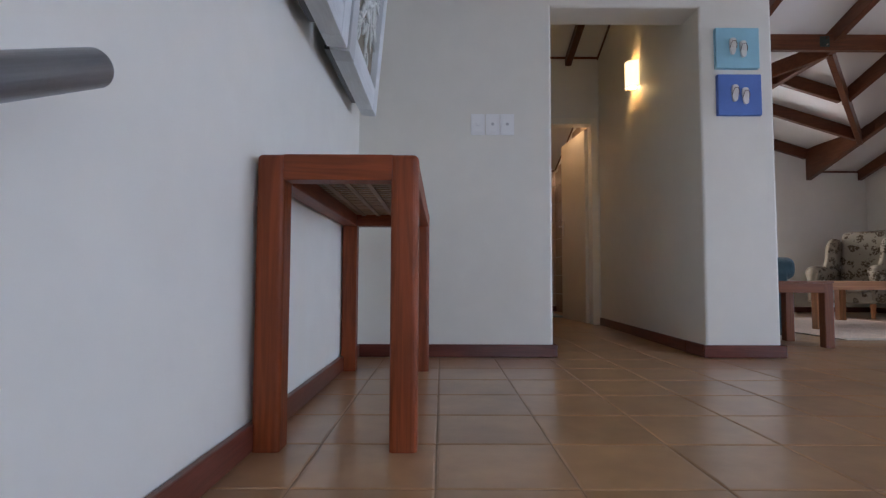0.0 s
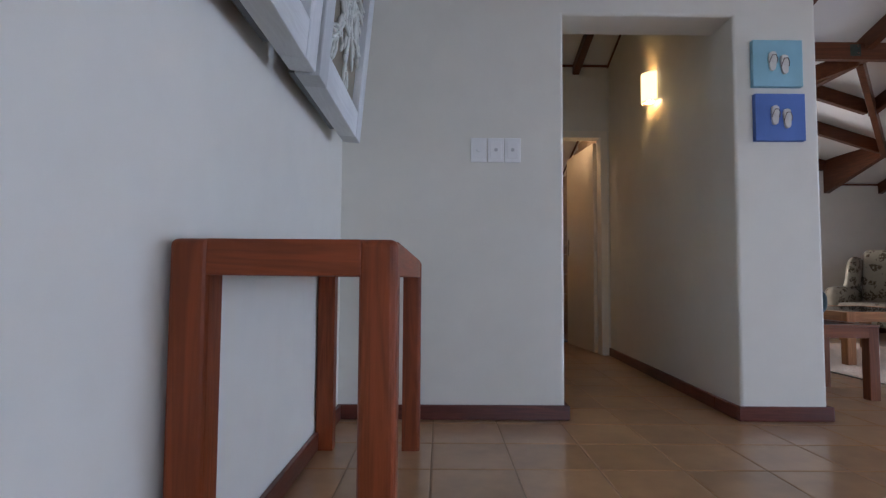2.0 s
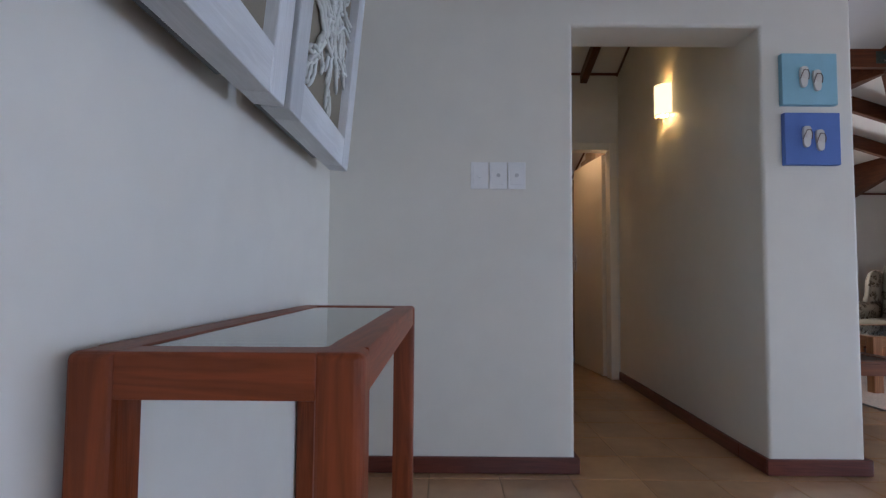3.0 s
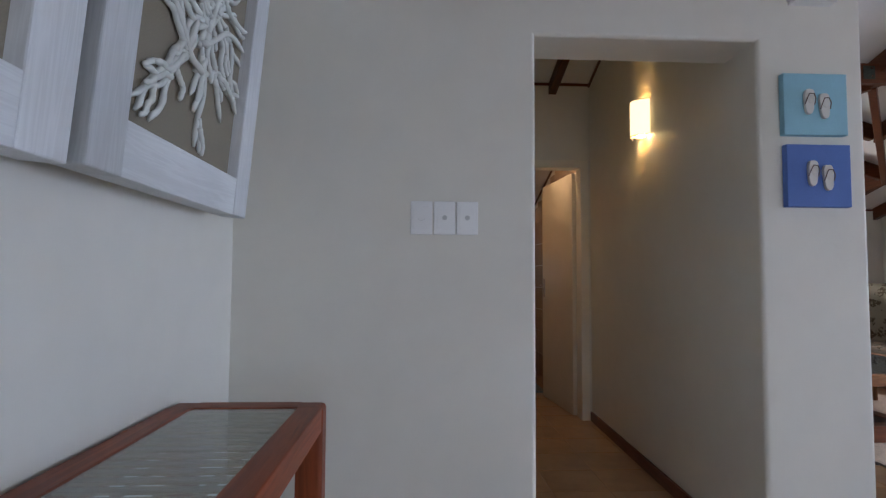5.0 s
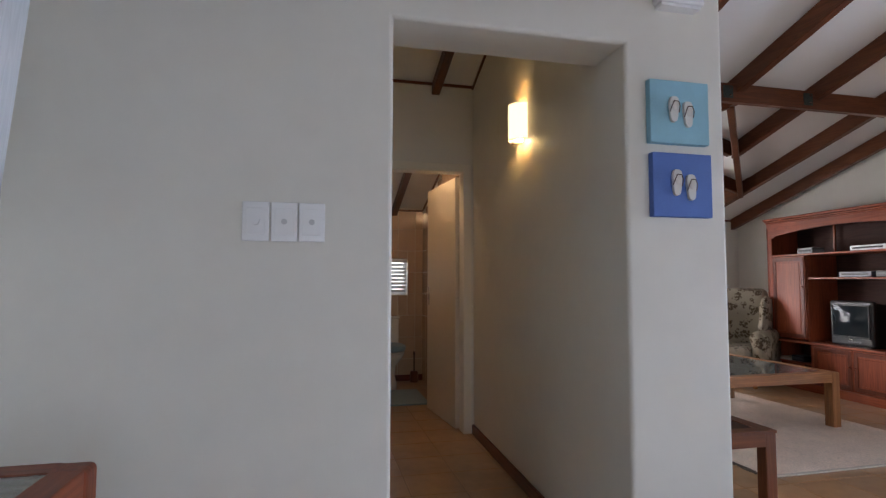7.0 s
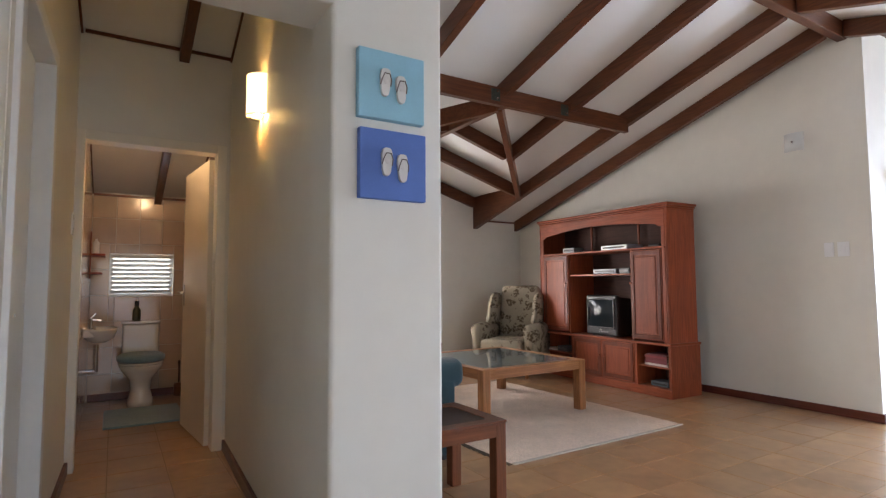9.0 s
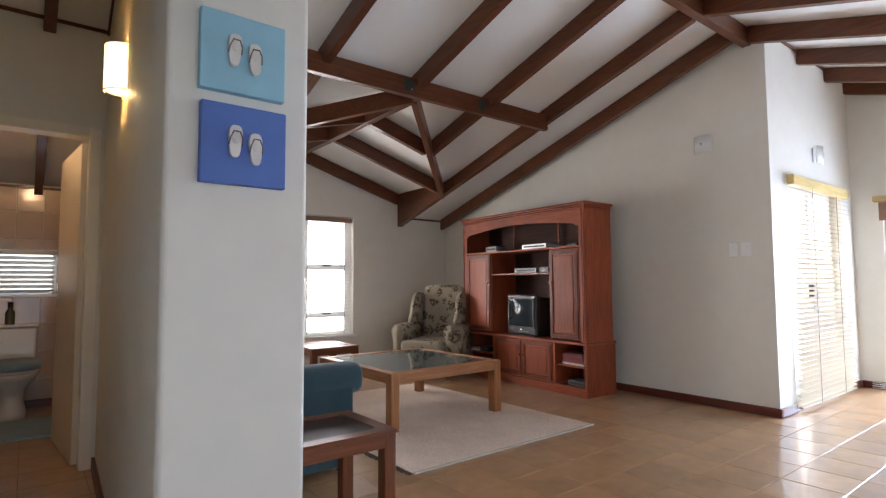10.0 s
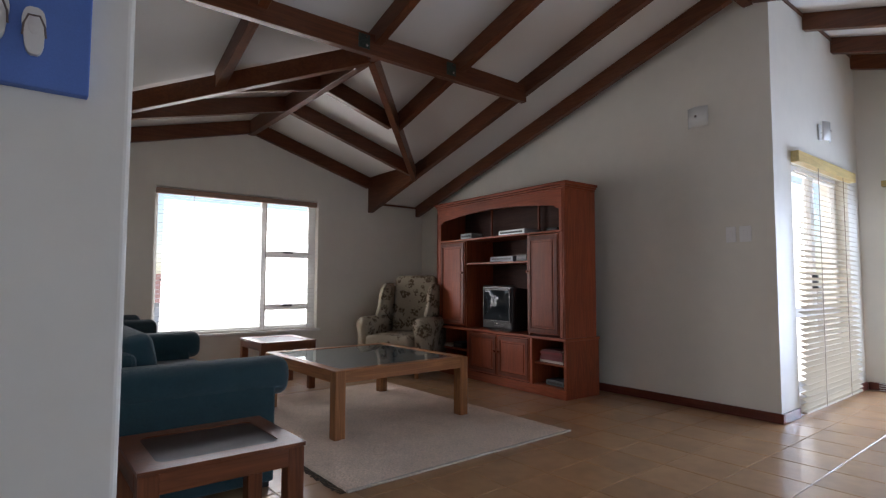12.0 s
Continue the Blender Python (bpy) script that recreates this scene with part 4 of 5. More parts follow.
b = thing("soap_bottle", pose(1.105, NORTH - 0.11, 0.7548) @ Matrix.Diagonal((1.15, 1.15, 1.15, 1)), "dark green bottle with a black cap on the cistern", "bottle")
bm = bmesh.new()
lathe(bm, [(0.028, 0), (0.03, 0.01), (0.03, 0.09), (0.014, 0.115), (0.014, 0.125)], 18)
part("bottle_body", bm, material("bottle_green", (0.10, 0.10, 0.06), 0.2, stain=0.05), b, smooth=True)
bm = bmesh.new()
rod(bm, (0, 0, 0.1255), (0, 0, 0.165), 0.017, 16)
part("cap", bm, BLACK, b)
mat_ob = single("bath_mat", quick(0.865, 1.435, 6.37, 7.05, 0.001, 0.017, bevel=0.006), FLUFF, "blue-grey fluffy bath mat on tiled floor", "mat")
basin = thing("wash_basin", pose(BW + 0.012, 6.55, 0), "small white porcelain basin on a wall with chrome pipes", "basin")
bm = bmesh.new()
lathe(bm, [(0.09, 0.652), (0.16, 0.68), (0.20, 0.745), (0.205, 0.76), (0.185, 0.76), (0.15, 0.70), (0.08, 0.665)], 30, (0.105, 0), (0.63, 1.15))
part("bowl", bm, PORCELAIN, basin, smooth=True)
part("ledge", quick(0.0005, 0.08, -0.2, 0.2, 0.70, 0.765, bevel=0.014, seg=3), PORCELAIN, basin)
bm = bmesh.new()
rod(bm, (0.045, 0, 0.766), (0.045, 0, 0.84), 0.015, 14)
rod(bm, (0.045, 0, 0.83), (0.115, 0, 0.82), 0.010, 14)
rod(bm, (0.045, 0, 0.84), (0.075, 0.0, 0.875), 0.006, 10)
part("tap", bm, CHROME, basin)
bm = bmesh.new()
rod(bm, (0.085, 0, 0.63), (0.085, 0, 0.42), 0.018, 14)
rod(bm, (0.085, 0, 0.43), (0.001, 0, 0.43), 0.015, 14)
part("waste_pipe", bm, CHROME, basin)
brush = thing("toilet_brush", pose(1.49, NORTH - 0.1, 0), "brown toilet brush in a holder beside the toilet", "toilet brush")
bm = bmesh.new()
lathe(bm, [(0.045, 0.001), (0.05, 0.01), (0.046, 0.11), (0.04, 0.125)], 18)
part("holder", bm, material("brown_plastic", (0.10, 0.03, 0.015), 0.3, stain=0.05), brush, smooth=True)
bm = bmesh.new()
lathe(bm, [(0.008, 0.126), (0.008, 0.30), (0.013, 0.32), (0.009, 0.345)], 12)
part("handle", bm, material("dark_plastic", (0.035, 0.014, 0.010), 0.35, stain=0.05), brush, smooth=True)
shelf = thing("bath_shelf", pose(BW + 0.012, 7.2, 1.355), "small wooden wall shelf with toiletries", "shelf")
part("board", quick(0.0005, 0.12, -0.18, 0.18, 0, 0.018, bevel=0.003), wood("cherry", CHERRY, "y"), shelf)
part("lower_board", quick(0.0005, 0.10, -0.18, 0.18, -0.16, -0.145, bevel=0.003), wood("cherry", CHERRY, "y"), shelf)
part("back", quick(0.0005, 0.012, -0.03, 0.03, -0.20, 0.22, bevel=0.003), wood("cherry", CHERRY, "z"), shelf)
b = thing("lotion_bottle", pose(BW + 0.06, 7.15, 1.3735), "pale lotion bottle standing on a small shelf", "bottle")
bm = bmesh.new()
lathe(bm, [(0.024, 0), (0.026, 0.01), (0.026, 0.1), (0.012, 0.12), (0.012, 0.135)], 16)
part("bottle_body", bm, PLASTIC_W, b, smooth=True)

# bathroom ceiling lamp over the door
lamp = thing("globe_lamp", pose(1.2, 5.482, 2.2), "round frosted globe lamp lit over the bathroom door", "lamp")
bm = bmesh.new()
rod(bm, (0, 0.0005, 0), (0, 0.02, 0), 0.05, 24)
rod(bm, (0, 0.02, 0), (0, 0.06, 0), 0.016, 16)
part("base", bm, CHROME, lamp)
bm = bmesh.new()
bmesh.ops.create_uvsphere(bm, u_segments=24, v_segments=14, radius=0.065, matrix=Matrix.Translation((0, 0.12, 0)))
part("globe", bm, glow("globe_glow", (1.0, 0.66, 0.36), LAMP_GLOW * 6), lamp, "glowing globe", smooth=True)

# ---- living room ----
end_oak = ("oak", OAK)
DARKSLAT = (0.26, 0.30, 0.33)


def plain_table(name, m, w, d, h, leg, rail, label, group):
    """A low timber table with a dark framed top."""
    t = thing(name, m, label, "table", group)
    wx, wy, wz = (wood("red_oak", (0.18, 0.054, 0.018), a) for a in "xyz")
    for x in (0, w - leg):
        for y in (0, d - leg):
            part("leg", quick(x + 0.002, x + leg - 0.002, y + 0.002, y + leg - 0.002, 0.001, h - 0.0125, bevel=0.006, seg=2), wz, t)
    for y in (0.002, d - leg + 0.002):
        part("end_rail", quick(leg - 0.004, w - leg + 0.004, y, y + leg - 0.004, h - rail, h - 0.0125, bevel=0.003), wx, t)
    for x in (0.002, w - leg + 0.002):
        part("side_rail", quick(x, x + leg - 0.004, leg - 0.004, d - leg + 0.004, h - rail, h - 0.0125, bevel=0.003), wy, t)
    # rounded opening of the top frame: the inner ring turns each corner on a small radius
    bm = bmesh.new()
    inner, outer = [], []
    r = 0.035
    for cx, cy, ox, oy, a0 in ((w - leg - r, d - leg - r, w, d, 0), (leg + r, d - leg - r, 0, d, 90), (leg + r, leg + r, 0, 0, 180), (w - leg - r, leg + r, w, 0, 270)):
        for k in range(6):
            a = radians(a0 + 18 * k)
            x, y = cx + r * math.cos(a), cy + r * math.sin(a)
            inner.append((x, y))
            outer.append((ox, y if k < 3 and a0 in (0, 180) or k >= 3 and a0 in (90, 270) else oy) if k not in (2, 3) and (k < 2) == (a0 in (0, 180)) else (ox, oy) if k in (2, 3) else (x, oy))
    rings = [[bm.verts.new((x, y, z)) for x, y in loop] for loop, z in ((outer, h - 0.012), (outer, h + 0.001), (inner, h + 0.001), (inner, h - 0.012))]
    n = len(inner)
    for lo, hi in zip(rings, rings[1:] + rings[:1]):
        for k in range(n):
            bm.faces.new((lo[k], lo[(k + 1) % n], hi[(k + 1) % n], hi[k]))
    bmesh.ops.remove_doubles(bm, verts=bm.verts[:], dist=1e-5)
    bmesh.ops.recalc_face_normals(bm, faces=bm.faces[:])
    part("top_frame", bm, wood("gloss_oak", (0.15, 0.044, 0.015), "x", 0.34, 0.2), t)
    part("top_panel", quick(leg - 0.002, w - leg + 0.002, leg - 0.002, d - leg + 0.002, h - 0.0118, h - 0.003), wood("polished_oak", (0.035, 0.016, 0.011), "x", 0.45, 0.04), t, "dark polished inset top panel")
    return t


plain_table("side_table", pose(2.03, 3.602, 0), 0.522, 0.46, 0.433, 0.065, 0.075, "low oak side table with a dark polished top beside a sofa", "low tables")
plain_table("side_table", pose(3.44, 6.50, 0), 0.52, 0.57, 0.45, 0.065, 0.075, "low oak side table under a window", "low tables")
slat_table("coffee_table", pose(3.31, 4.85, 0, 0, 0, 0.8), 1.105, 1.16, 0.437, 0.075, 0.08, "square oak coffee table with a glass and slat top",
           end_oak, DARKSLAT, 12, 14, "low tables", 0.42)

rug = thing("rug", pose(2.99, 4.103, 0, 0, 0, 0.7), "beige knotted wool rug with a fringed end", "rug")
bm = bmesh.new()
NX, NY = 112, 150
rw, rd = 1.68, 2.25
rr = random.Random(3)
grid = [[bm.verts.new((rw * i / NX + rr.uniform(-0.004, 0.004), rd * j / NY + 0.008 * math.sin(i * 0.13) * (1 if j in (0, NY) else 0), 0.0105 + rr.uniform(-0.0018, 0.002) if 0 < i < NX and 0 < j < NY else 0.005)) for j in range(NY + 1)] for i in range(NX + 1)]
for i in range(NX):
    for j in range(NY):
        bm.faces.new((grid[i][j], grid[i + 1][j], grid[i + 1][j + 1], grid[i][j + 1]))
box(bm, 0.004, rw - 0.004, 0.004, rd - 0.004, 0.001, 0.0065)
part("rug_body", bm, RUG, rug)
part("border", quick(0, rw, -0.010, 0.012, 0.001, 0.0115, bevel=0.003), material("rug_edge", (0.50, 0.43, 0.35), 0.95, grain=0.2, scale=90, bump=0.4), rug, "pale bound edge")
bm = bmesh.new()
for k in range(110):
    y = rd * (k + 0.5) / 110
    box(bm, -0.035 + rr.uniform(-0.008, 0.006), 0.003, y - 0.0045, y + 0.0045, 0.001, 0.005)
fr = part("fringe", bm, material("fringe_dark", (0.10, 0.075, 0.055), 0.95, grain=0.3, scale=80), rug, "dark short fringe")
fr["kind"] = "stuff"


def roll_arm(x0, x1, y0, y1, top, r, overhang):
    """The rolled, padded top of a sofa arm, running along x."""
    bm = bmesh.new()
    yc = (y0 + y1) / 2
    half = (y1 - y0) / 2
    pts = []
    for i in range(20):
        a = 2 * math.pi * i / 20
        c, s = math.cos(a), math.sin(a)
        pts.append((yc + (half + overhang) * math.copysign(abs(c) ** 0.75, c), top - r + r * math.copysign(abs(s) ** 0.75, s)))
    prism(bm, pts, "x", x0, x1)
    ends = [e for e in bm.edges if all(abs(v.co.x - x1) < 1e-5 for v in e.verts) or all(abs(v.co.x - x0) < 1e-5 for v in e.verts)]
    bmesh.ops.bevel(bm, geom=ends, offset=0.045, segments=4, profile=0.5, affect="EDGES")
    return bm


def sofa(name, m, length, depth, seats, label, top, arm_top, mat):
    """Local x from the back (0) to the front, y along the seat."""
    s = thing(name, m, label, "sofa" if seats > 1 else "armchair", "teal seats")
    aw = 0.20
    part("base", quick(0.02, depth - 0.06, aw, length - aw, 0.05, 0.30, bevel=0.015, seg=2), mat, s)
    part("backrest", quick(0.0, 0.20, aw - 0.02, length - aw + 0.02, 0.05, top, bevel=0.05, seg=4), mat, s)
    for k, y in enumerate((0.0, length - aw)):
        part("arm_panel", quick(0.02, depth - 0.075, y + 0.002, y + aw - 0.002, 0.05, arm_top - 0.085, bevel=0.012, seg=2), mat, s)
        part("arm", roll_arm(0.0, depth, y, y + aw, arm_top, 0.092, 0.004), mat, s, smooth=True)
    w = (length - 2 * aw) / seats
    for k in range(seats):
        part("seat_cushion", quick(0.18, depth - 0.03, aw + k * w + 0.005, aw + (k + 1) * w - 0.005, 0.30, 0.445, bevel=0.04, seg=4), mat, s, smooth=True)
        bm = quick(0.0, 0.15, aw + k * w + 0.01, aw + (k + 1) * w - 0.01, 0.0, 0.30, bevel=0.05, seg=4)
        bmesh.ops.transform(bm, matrix=Matrix.Translation((0.17, 0, 0.44)) @ Matrix.Rotation(radians(-12), 4, "Y"), verts=bm.verts[:])
        part("back_cushion", bm, mat, s, smooth=True)
    for x in (0.08, depth - 0.12):
        for y in (0.08, length - 0.12):
            part("foot", quick(x, x + 0.05, y, y + 0.05, 0.001, 0.0495), BLACK, s)
    return s


sofa("sofa", pose(1.975, 4.332, 0), 1.82, 0.828, 2, "teal cloth sofa with rolled arms against a wall", 0.68, 0.626, TEAL)
DUSK = material("dark_teal_cloth", (0.012, 0.032, 0.042), 0.9, grain=0.25, scale=220, stain=0.15, stain_scale=4, bump=0.5, bump_scale=500)
sofa("armchair", pose(1.975, 6.58, 0), 0.92, 0.66, 1, "dark teal cloth armchair near a window", 0.73, 0.685, DUSK)

pillow = thing("scatter_cushion", pose(2.17, 5.50, 0.44, 0, -20, -12), "pale blue scatter cushion leaning in a teal sofa", "cushion")
bm = bmesh.new()
bmesh.ops.create_cube(bm, size=1.0)
bmesh.ops.subdivide_edges(bm, edges=bm.edges[:], cuts=7, use_grid_fill=True)
for v in bm.verts:
    u, w = 2 * v.co.y, 2 * v.co.z
    puff = (1 - abs(u) ** 2.4) * (1 - abs(w) ** 2.4)
    v.co = Vector((v.co.x * (0.012 + 0.13 * puff ** 0.6) + 0.07, u * 0.19 * (1 - 0.06 * w * w), 0.19 + w * 0.19 * (1 - 0.06 * u * u)))
part("cover", bm, material("pale_blue_cloth", (0.22, 0.36, 0.44), 0.9, grain=0.12, scale=240, stain=0.06, bump=0.4, bump_scale=500), pillow, smooth=True)

# floral wing chair
FLORAL = material("toile_cloth", (0.31, 0.265, 0.195), 0.9, grain=0.10, scale=200, stain=0.06, bump=0.3, bump_scale=500)
nt = FLORAL.node_tree
bs = nt.nodes["Principled BSDF"]
old = bs.inputs["Base Color"].links[0].from_socket
vor = nt.nodes.new("ShaderNodeTexVoronoi")
vor.inputs["Scale"].default_value = 8.5
dist = nt.nodes.new("ShaderNodeTexNoise")
dist.inputs["Scale"].default_value, dist.inputs["Detail"].default_value = 16, 4
tc = nt.nodes.new("ShaderNodeTexCoord")
addv = nt.nodes.new("ShaderNodeVectorMath")
addv.operation = "MULTIPLY_ADD"
addv.inputs[1].default_value = (0.16, 0.16, 0.16)
nt.links.new(tc.outputs["Object"], dist.inputs["Vector"])
nt.links.new(dist.outputs["Color"], addv.inputs[0])
nt.links.new(tc.outputs["Object"], addv.inputs[2])
nt.links.new(addv.outputs[0], vor.inputs["Vector"])
rp = nt.nodes.new("ShaderNodeValToRGB")
rp.color_ramp.elements[0].position, rp.color_ramp.elements[1].position = 0.39, 0.45
rp.color_ramp.elements[0].color, rp.color_ramp.elements[1].color = (0.30, 0.24, 0.17, 1), (1, 1, 1, 1)
nt.links.new(vor.outputs["Distance"], rp.inputs[0])
fine = nt.nodes.new("ShaderNodeTexNoise")
fine.inputs["Scale"].default_value, fine.inputs["Detail"].default_value = 45, 3
nt.links.new(tc.outputs["Object"], fine.inputs["Vector"])
fr2 = nt.nodes.new("ShaderNodeValToRGB")
fr2.color_ramp.elements[0].position, fr2.color_ramp.elements[1].position = 0.49, 0.61
nt.links.new(fine.outputs["Fac"], fr2.inputs[0])
mx = nt.nodes.new("ShaderNodeMixRGB")
nt.links.new(fr2.outputs[0], mx.inputs[0])
nt.links.new(rp.outputs[0], mx.inputs[1])
mx.inputs[2].default_value = (1, 1, 1, 1)
mm = nt.nodes.new("ShaderNodeVectorMath")
mm.operation = "MULTIPLY"
nt.links.new(old, mm.inputs[0])
nt.links.new(mx.outputs[0], mm.inputs[1])
nt.links.new(mm.outputs[0], bs.inputs["Base Color"])

wing = thing("wing_chair", pose(5.10, 6.71, 0, 0, 0, -58), "cream wing armchair in brown patterned cloth on turned legs", "armchair")
# local: front is -y, width along x
part("seat_frame", quick(-0.33, 0.33, -0.36, 0.30, 0.17, 0.31, bevel=0.03, seg=3), FLORAL, wing, smooth=True)
part("seat_cushion", quick(-0.245, 0.245, -0.47, 0.26, 0.30, 0.44, bevel=0.045, seg=4), FLORAL, wing, smooth=True)
bm = quick(-0.255, 0.255, -0.075, 0.075, 0.0, 0.79, bevel=0.06, seg=4)
for v in bm.verts:
    v.co.z += 0.03 * math.cos(v.co.x / 0.27 * 1.4) if v.co.z > 0.5 else 0
bmesh.ops.transform(bm, matrix=Matrix.Translation((0, 0.24, 0.27)) @ Matrix.Rotation(radians(-9), 4, "X"), verts=bm.verts[:])
part("backrest", bm, FLORAL, wing, smooth=True)
for s in (-1, 1):
    bm = bmesh.new()
    # wing: a padded panel sloping down to the arm
    prism(bm, [(-0.10, 0.60), (0.30, 0.60), (0.35, 0.97), (0.14, 0.985), (0.03, 0.89), (-0.01, 0.72)], "x", s * 0.29 - 0.045, s * 0.29 + 0.045)
    bmesh.ops.bevel(bm, geom=bm.edges[:], offset=0.028, segments=3, affect="EDGES")
    part("wing", bm, FLORAL, wing, smooth=True)
    bm = bmesh.new()
    ap = []
    for i in range(13):
        a = math.pi * 1.15 - math.pi * 1.3 * i / 12
        ap.append((s * 0.325 + 0.085 * math.cos(a), 0.535 + 0.085 * math.sin(a)))
    ap = [(s * 0.325 - 0.065, 0.18), (s * 0.325 - 0.065, 0.44)] + ap + [(s * 0.325 + 0.065, 0.44), (s * 0.325 + 0.065, 0.18)]
    prism(bm, ap, "y", -0.37, 0.28)
    bmesh.ops.bevel(bm, geom=[e for e in bm.edges if all(abs(v.co.y + 0.37) < 1e-5 for v in e.verts)], offset=0.03, segments=3, affect="EDGES")
    part("arm", bm, FLORAL, wing, smooth=True)
    for y in (-0.30, 0.24):
        bm = bmesh.new()
        lathe(bm, [(0.018, 0.001), (0.026, 0.012), (0.018, 0.03), (0.03, 0.075), (0.022, 0.11), (0.034, 0.14), (0.03, 0.172)], 16, (s * 0.27, y))
        part("leg", bm, wood("oak", OAK, "z"), wing, "turned wooden leg", smooth=True)

# ---- wall unit ----
unit = thing("wall_unit", pose(5.382, 4.712, 0, 0, 0, -2.4), "cherry wood wall unit with panelled doors and open shelves", "wall unit")
CX, CY, CZ = wood("cherry", CHERRY, "x"), wood("cherry", CHERRY, "y"), wood("cherry", CHERRY, "z")
UW, UD, UB, UH = 1.88, 0.43, 0.512, 1.805
LD = 0.035
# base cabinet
# backing boards coloured dark: the compartments' inner shade is put into their colour
SHADED_BACKING = wood("shaded_backing", (0.065, 0.026, 0.018), "y", 0.7, 0.0)
for y in (0, 0.40, 1.31, UW - 0.03):
    part("base_side", quick(0, UD, y, y + 0.03, 0.002, UB - 0.022, bevel=0.002), CZ, unit)
part("plinth", quick(-0.006, 0.014, 0.002, UW - 0.002, 0.001, 0.085, bevel=0.003), CY, unit)
part("base_floor", quick(0.015, UD - 0.012, 0.031, UW - 0.031, 0.07, 0.088), CY, unit)
part("base_top", quick(-0.022, UD + 0.004, -0.012, UW + 0.012, UB - 0.021, UB + 0.004, bevel=0.007, seg=3), CY, unit)
part("base_back", quick(UD - 0.010, UD, 0.031, UW - 0.031, 0.089, UB - 0.023), SHADED_BACKING, unit, "backing board coloured dark for the shade in the compartments")
part("base_shelf", quick(0.03, UD - 0.012, 0.031, 0.399, 0.268, 0.284), CY, unit)
part("base_shelf", quick(0.03, UD - 0.012, 1.341, UW - 0.031, 0.268, 0.284), CY, unit)


def panel_door(y0, y1, z0, z1, knob_y, knob_z):
    d = part("panel_door", quick(-0.004, 0.014, y0, y1, z0, z1, bevel=0.003), CZ, unit)
    w = 0.05
    bm = bmesh.new()
    for a, b, c, e in ((y0 + 0.012, y1 - 0.012, z0 + 0.012, z0 + w), (y0 + 0.012, y1 - 0.012, z1 - w, z1 - 0.012)):
        box(bm, -0.012, -0.003, a, b, c, e, bevel=0.004)
    for a, b in ((y0 + 0.012, y0 + w), (y1 - w, y1 - 0.012)):
        box(bm, -0.0115, -0.003, a, b, z0 + w - 0.004, z1 - w + 0.004, bevel=0.004)
    part("door_moulding", bm, wood("cherry_dark", (0.17, 0.036, 0.012), "z"), d)
    part("door_panel", quick(-0.009, -0.003, y0 + w + 0.02, y1 - w - 0.02, z0 + w + 0.02, z1 - w - 0.02, bevel=0.003), CZ, d)
    bm = bmesh.new()
    rod(bm, (-0.012, knob_y, knob_z), (-0.034, knob_y, knob_z), 0.008, 12, 0.013)
    part("knob", bm, wood("cherry", (0.14, 0.035, 0.015), "z"), d, smooth=False)


panel_door(0.432, 0.866, 0.092, UB - 0.026, 0.84, 0.32)
panel_door(0.870, 1.308, 0.092, UB - 0.026, 0.896, 0.32)
# upper cabinet
U0 = UB + 0.005
for y in (0, UW - 0.03):
    part("upper_side", quick(0.0, UD - 0.03, y, y + 0.03, U0, UH, bevel=0.003), CZ, unit)
for y in (0.44, 1.36):
    part("upper_divider", quick(0.016, UD - 0.045, y, y + 0.02, U0, 1.427), CZ, unit)
for y in (0.031, UW - 0.071):
    part("stile", quick(-0.002, 0.016, y, y + 0.04, U0, UH - 0.002, bevel=0.004), CZ, unit)
for y in (0.006, UW - 0.018):
    bm = bmesh.new()
    rod(bm, (-0.003, y + 0.006, U0 + 0.02), (-0.003, y + 0.006, UH - 0.05), 0.006, 10)
    part("bead", bm, CZ, unit)
part("upper_back", quick(UD - 0.044, UD - 0.034, 0.031, UW - 0.031, U0, UH - 0.002), SHADED_BACKING, unit, "backing board coloured dark for the shade in the compartments")
part("long_shelf", quick(-0.010, UD - 0.046, 0.032, UW - 0.032, 1.428, 1.448, bevel=0.004), CY, unit)
part("video_shelf", quick(0.02, UD - 0.046, 0.461, 1.359, 1.175, 1.192), CY, unit)
part("top_board", quick(0.0, UD - 0.03, 0.031, UW - 0.031, UH - 0.02, UH - 0.001), CY, unit)
panel_door(0.072, 0.452, 0.535, 1.422, 0.432, 1.09)
panel_door(1.375, UW - 0.075, 0.535, 1.422, 1.402, 1.09)
for y in (0.62, 1.32):
    part("upper_post", quick(UD - 0.10, UD - 0.08, y, y + 0.016, 1.4485, UH - 0.021), CZ, unit)
# arched fascia under the crown
bm = bmesh.new()
pts = [(0.034, UH - 0.002), (0.034, 1.635), (0.10, 1.64), (0.13, 1.665)]
for i in range(1, 20):
    y = 0.13 + (UW - 0.26) * i / 20
    pts.append((y, 1.665 + 0.055 * math.sin(math.pi * i / 20)))
pts += [(UW - 0.13, 1.665), (UW - 0.10, 1.64), (UW - 0.034, 1.635), (UW - 0.034, UH - 0.002)]
prism(bm, pts, "x", -0.004, 0.014)
part("arched_fascia", bm, CY, unit)
bm = bmesh.new()
for k, (o, za, zb) in enumerate(((0.008, UH, UH + 0.018), (0.017, UH + 0.0185, UH + 0.036), (0.028, UH + 0.0365, UH + 0.062))):
    box(bm, -o, UD - 0.03 + o * 0.4, -o, UW + o, za, zb, bevel=0.009, seg=3)
part("crown", bm, CY, unit)

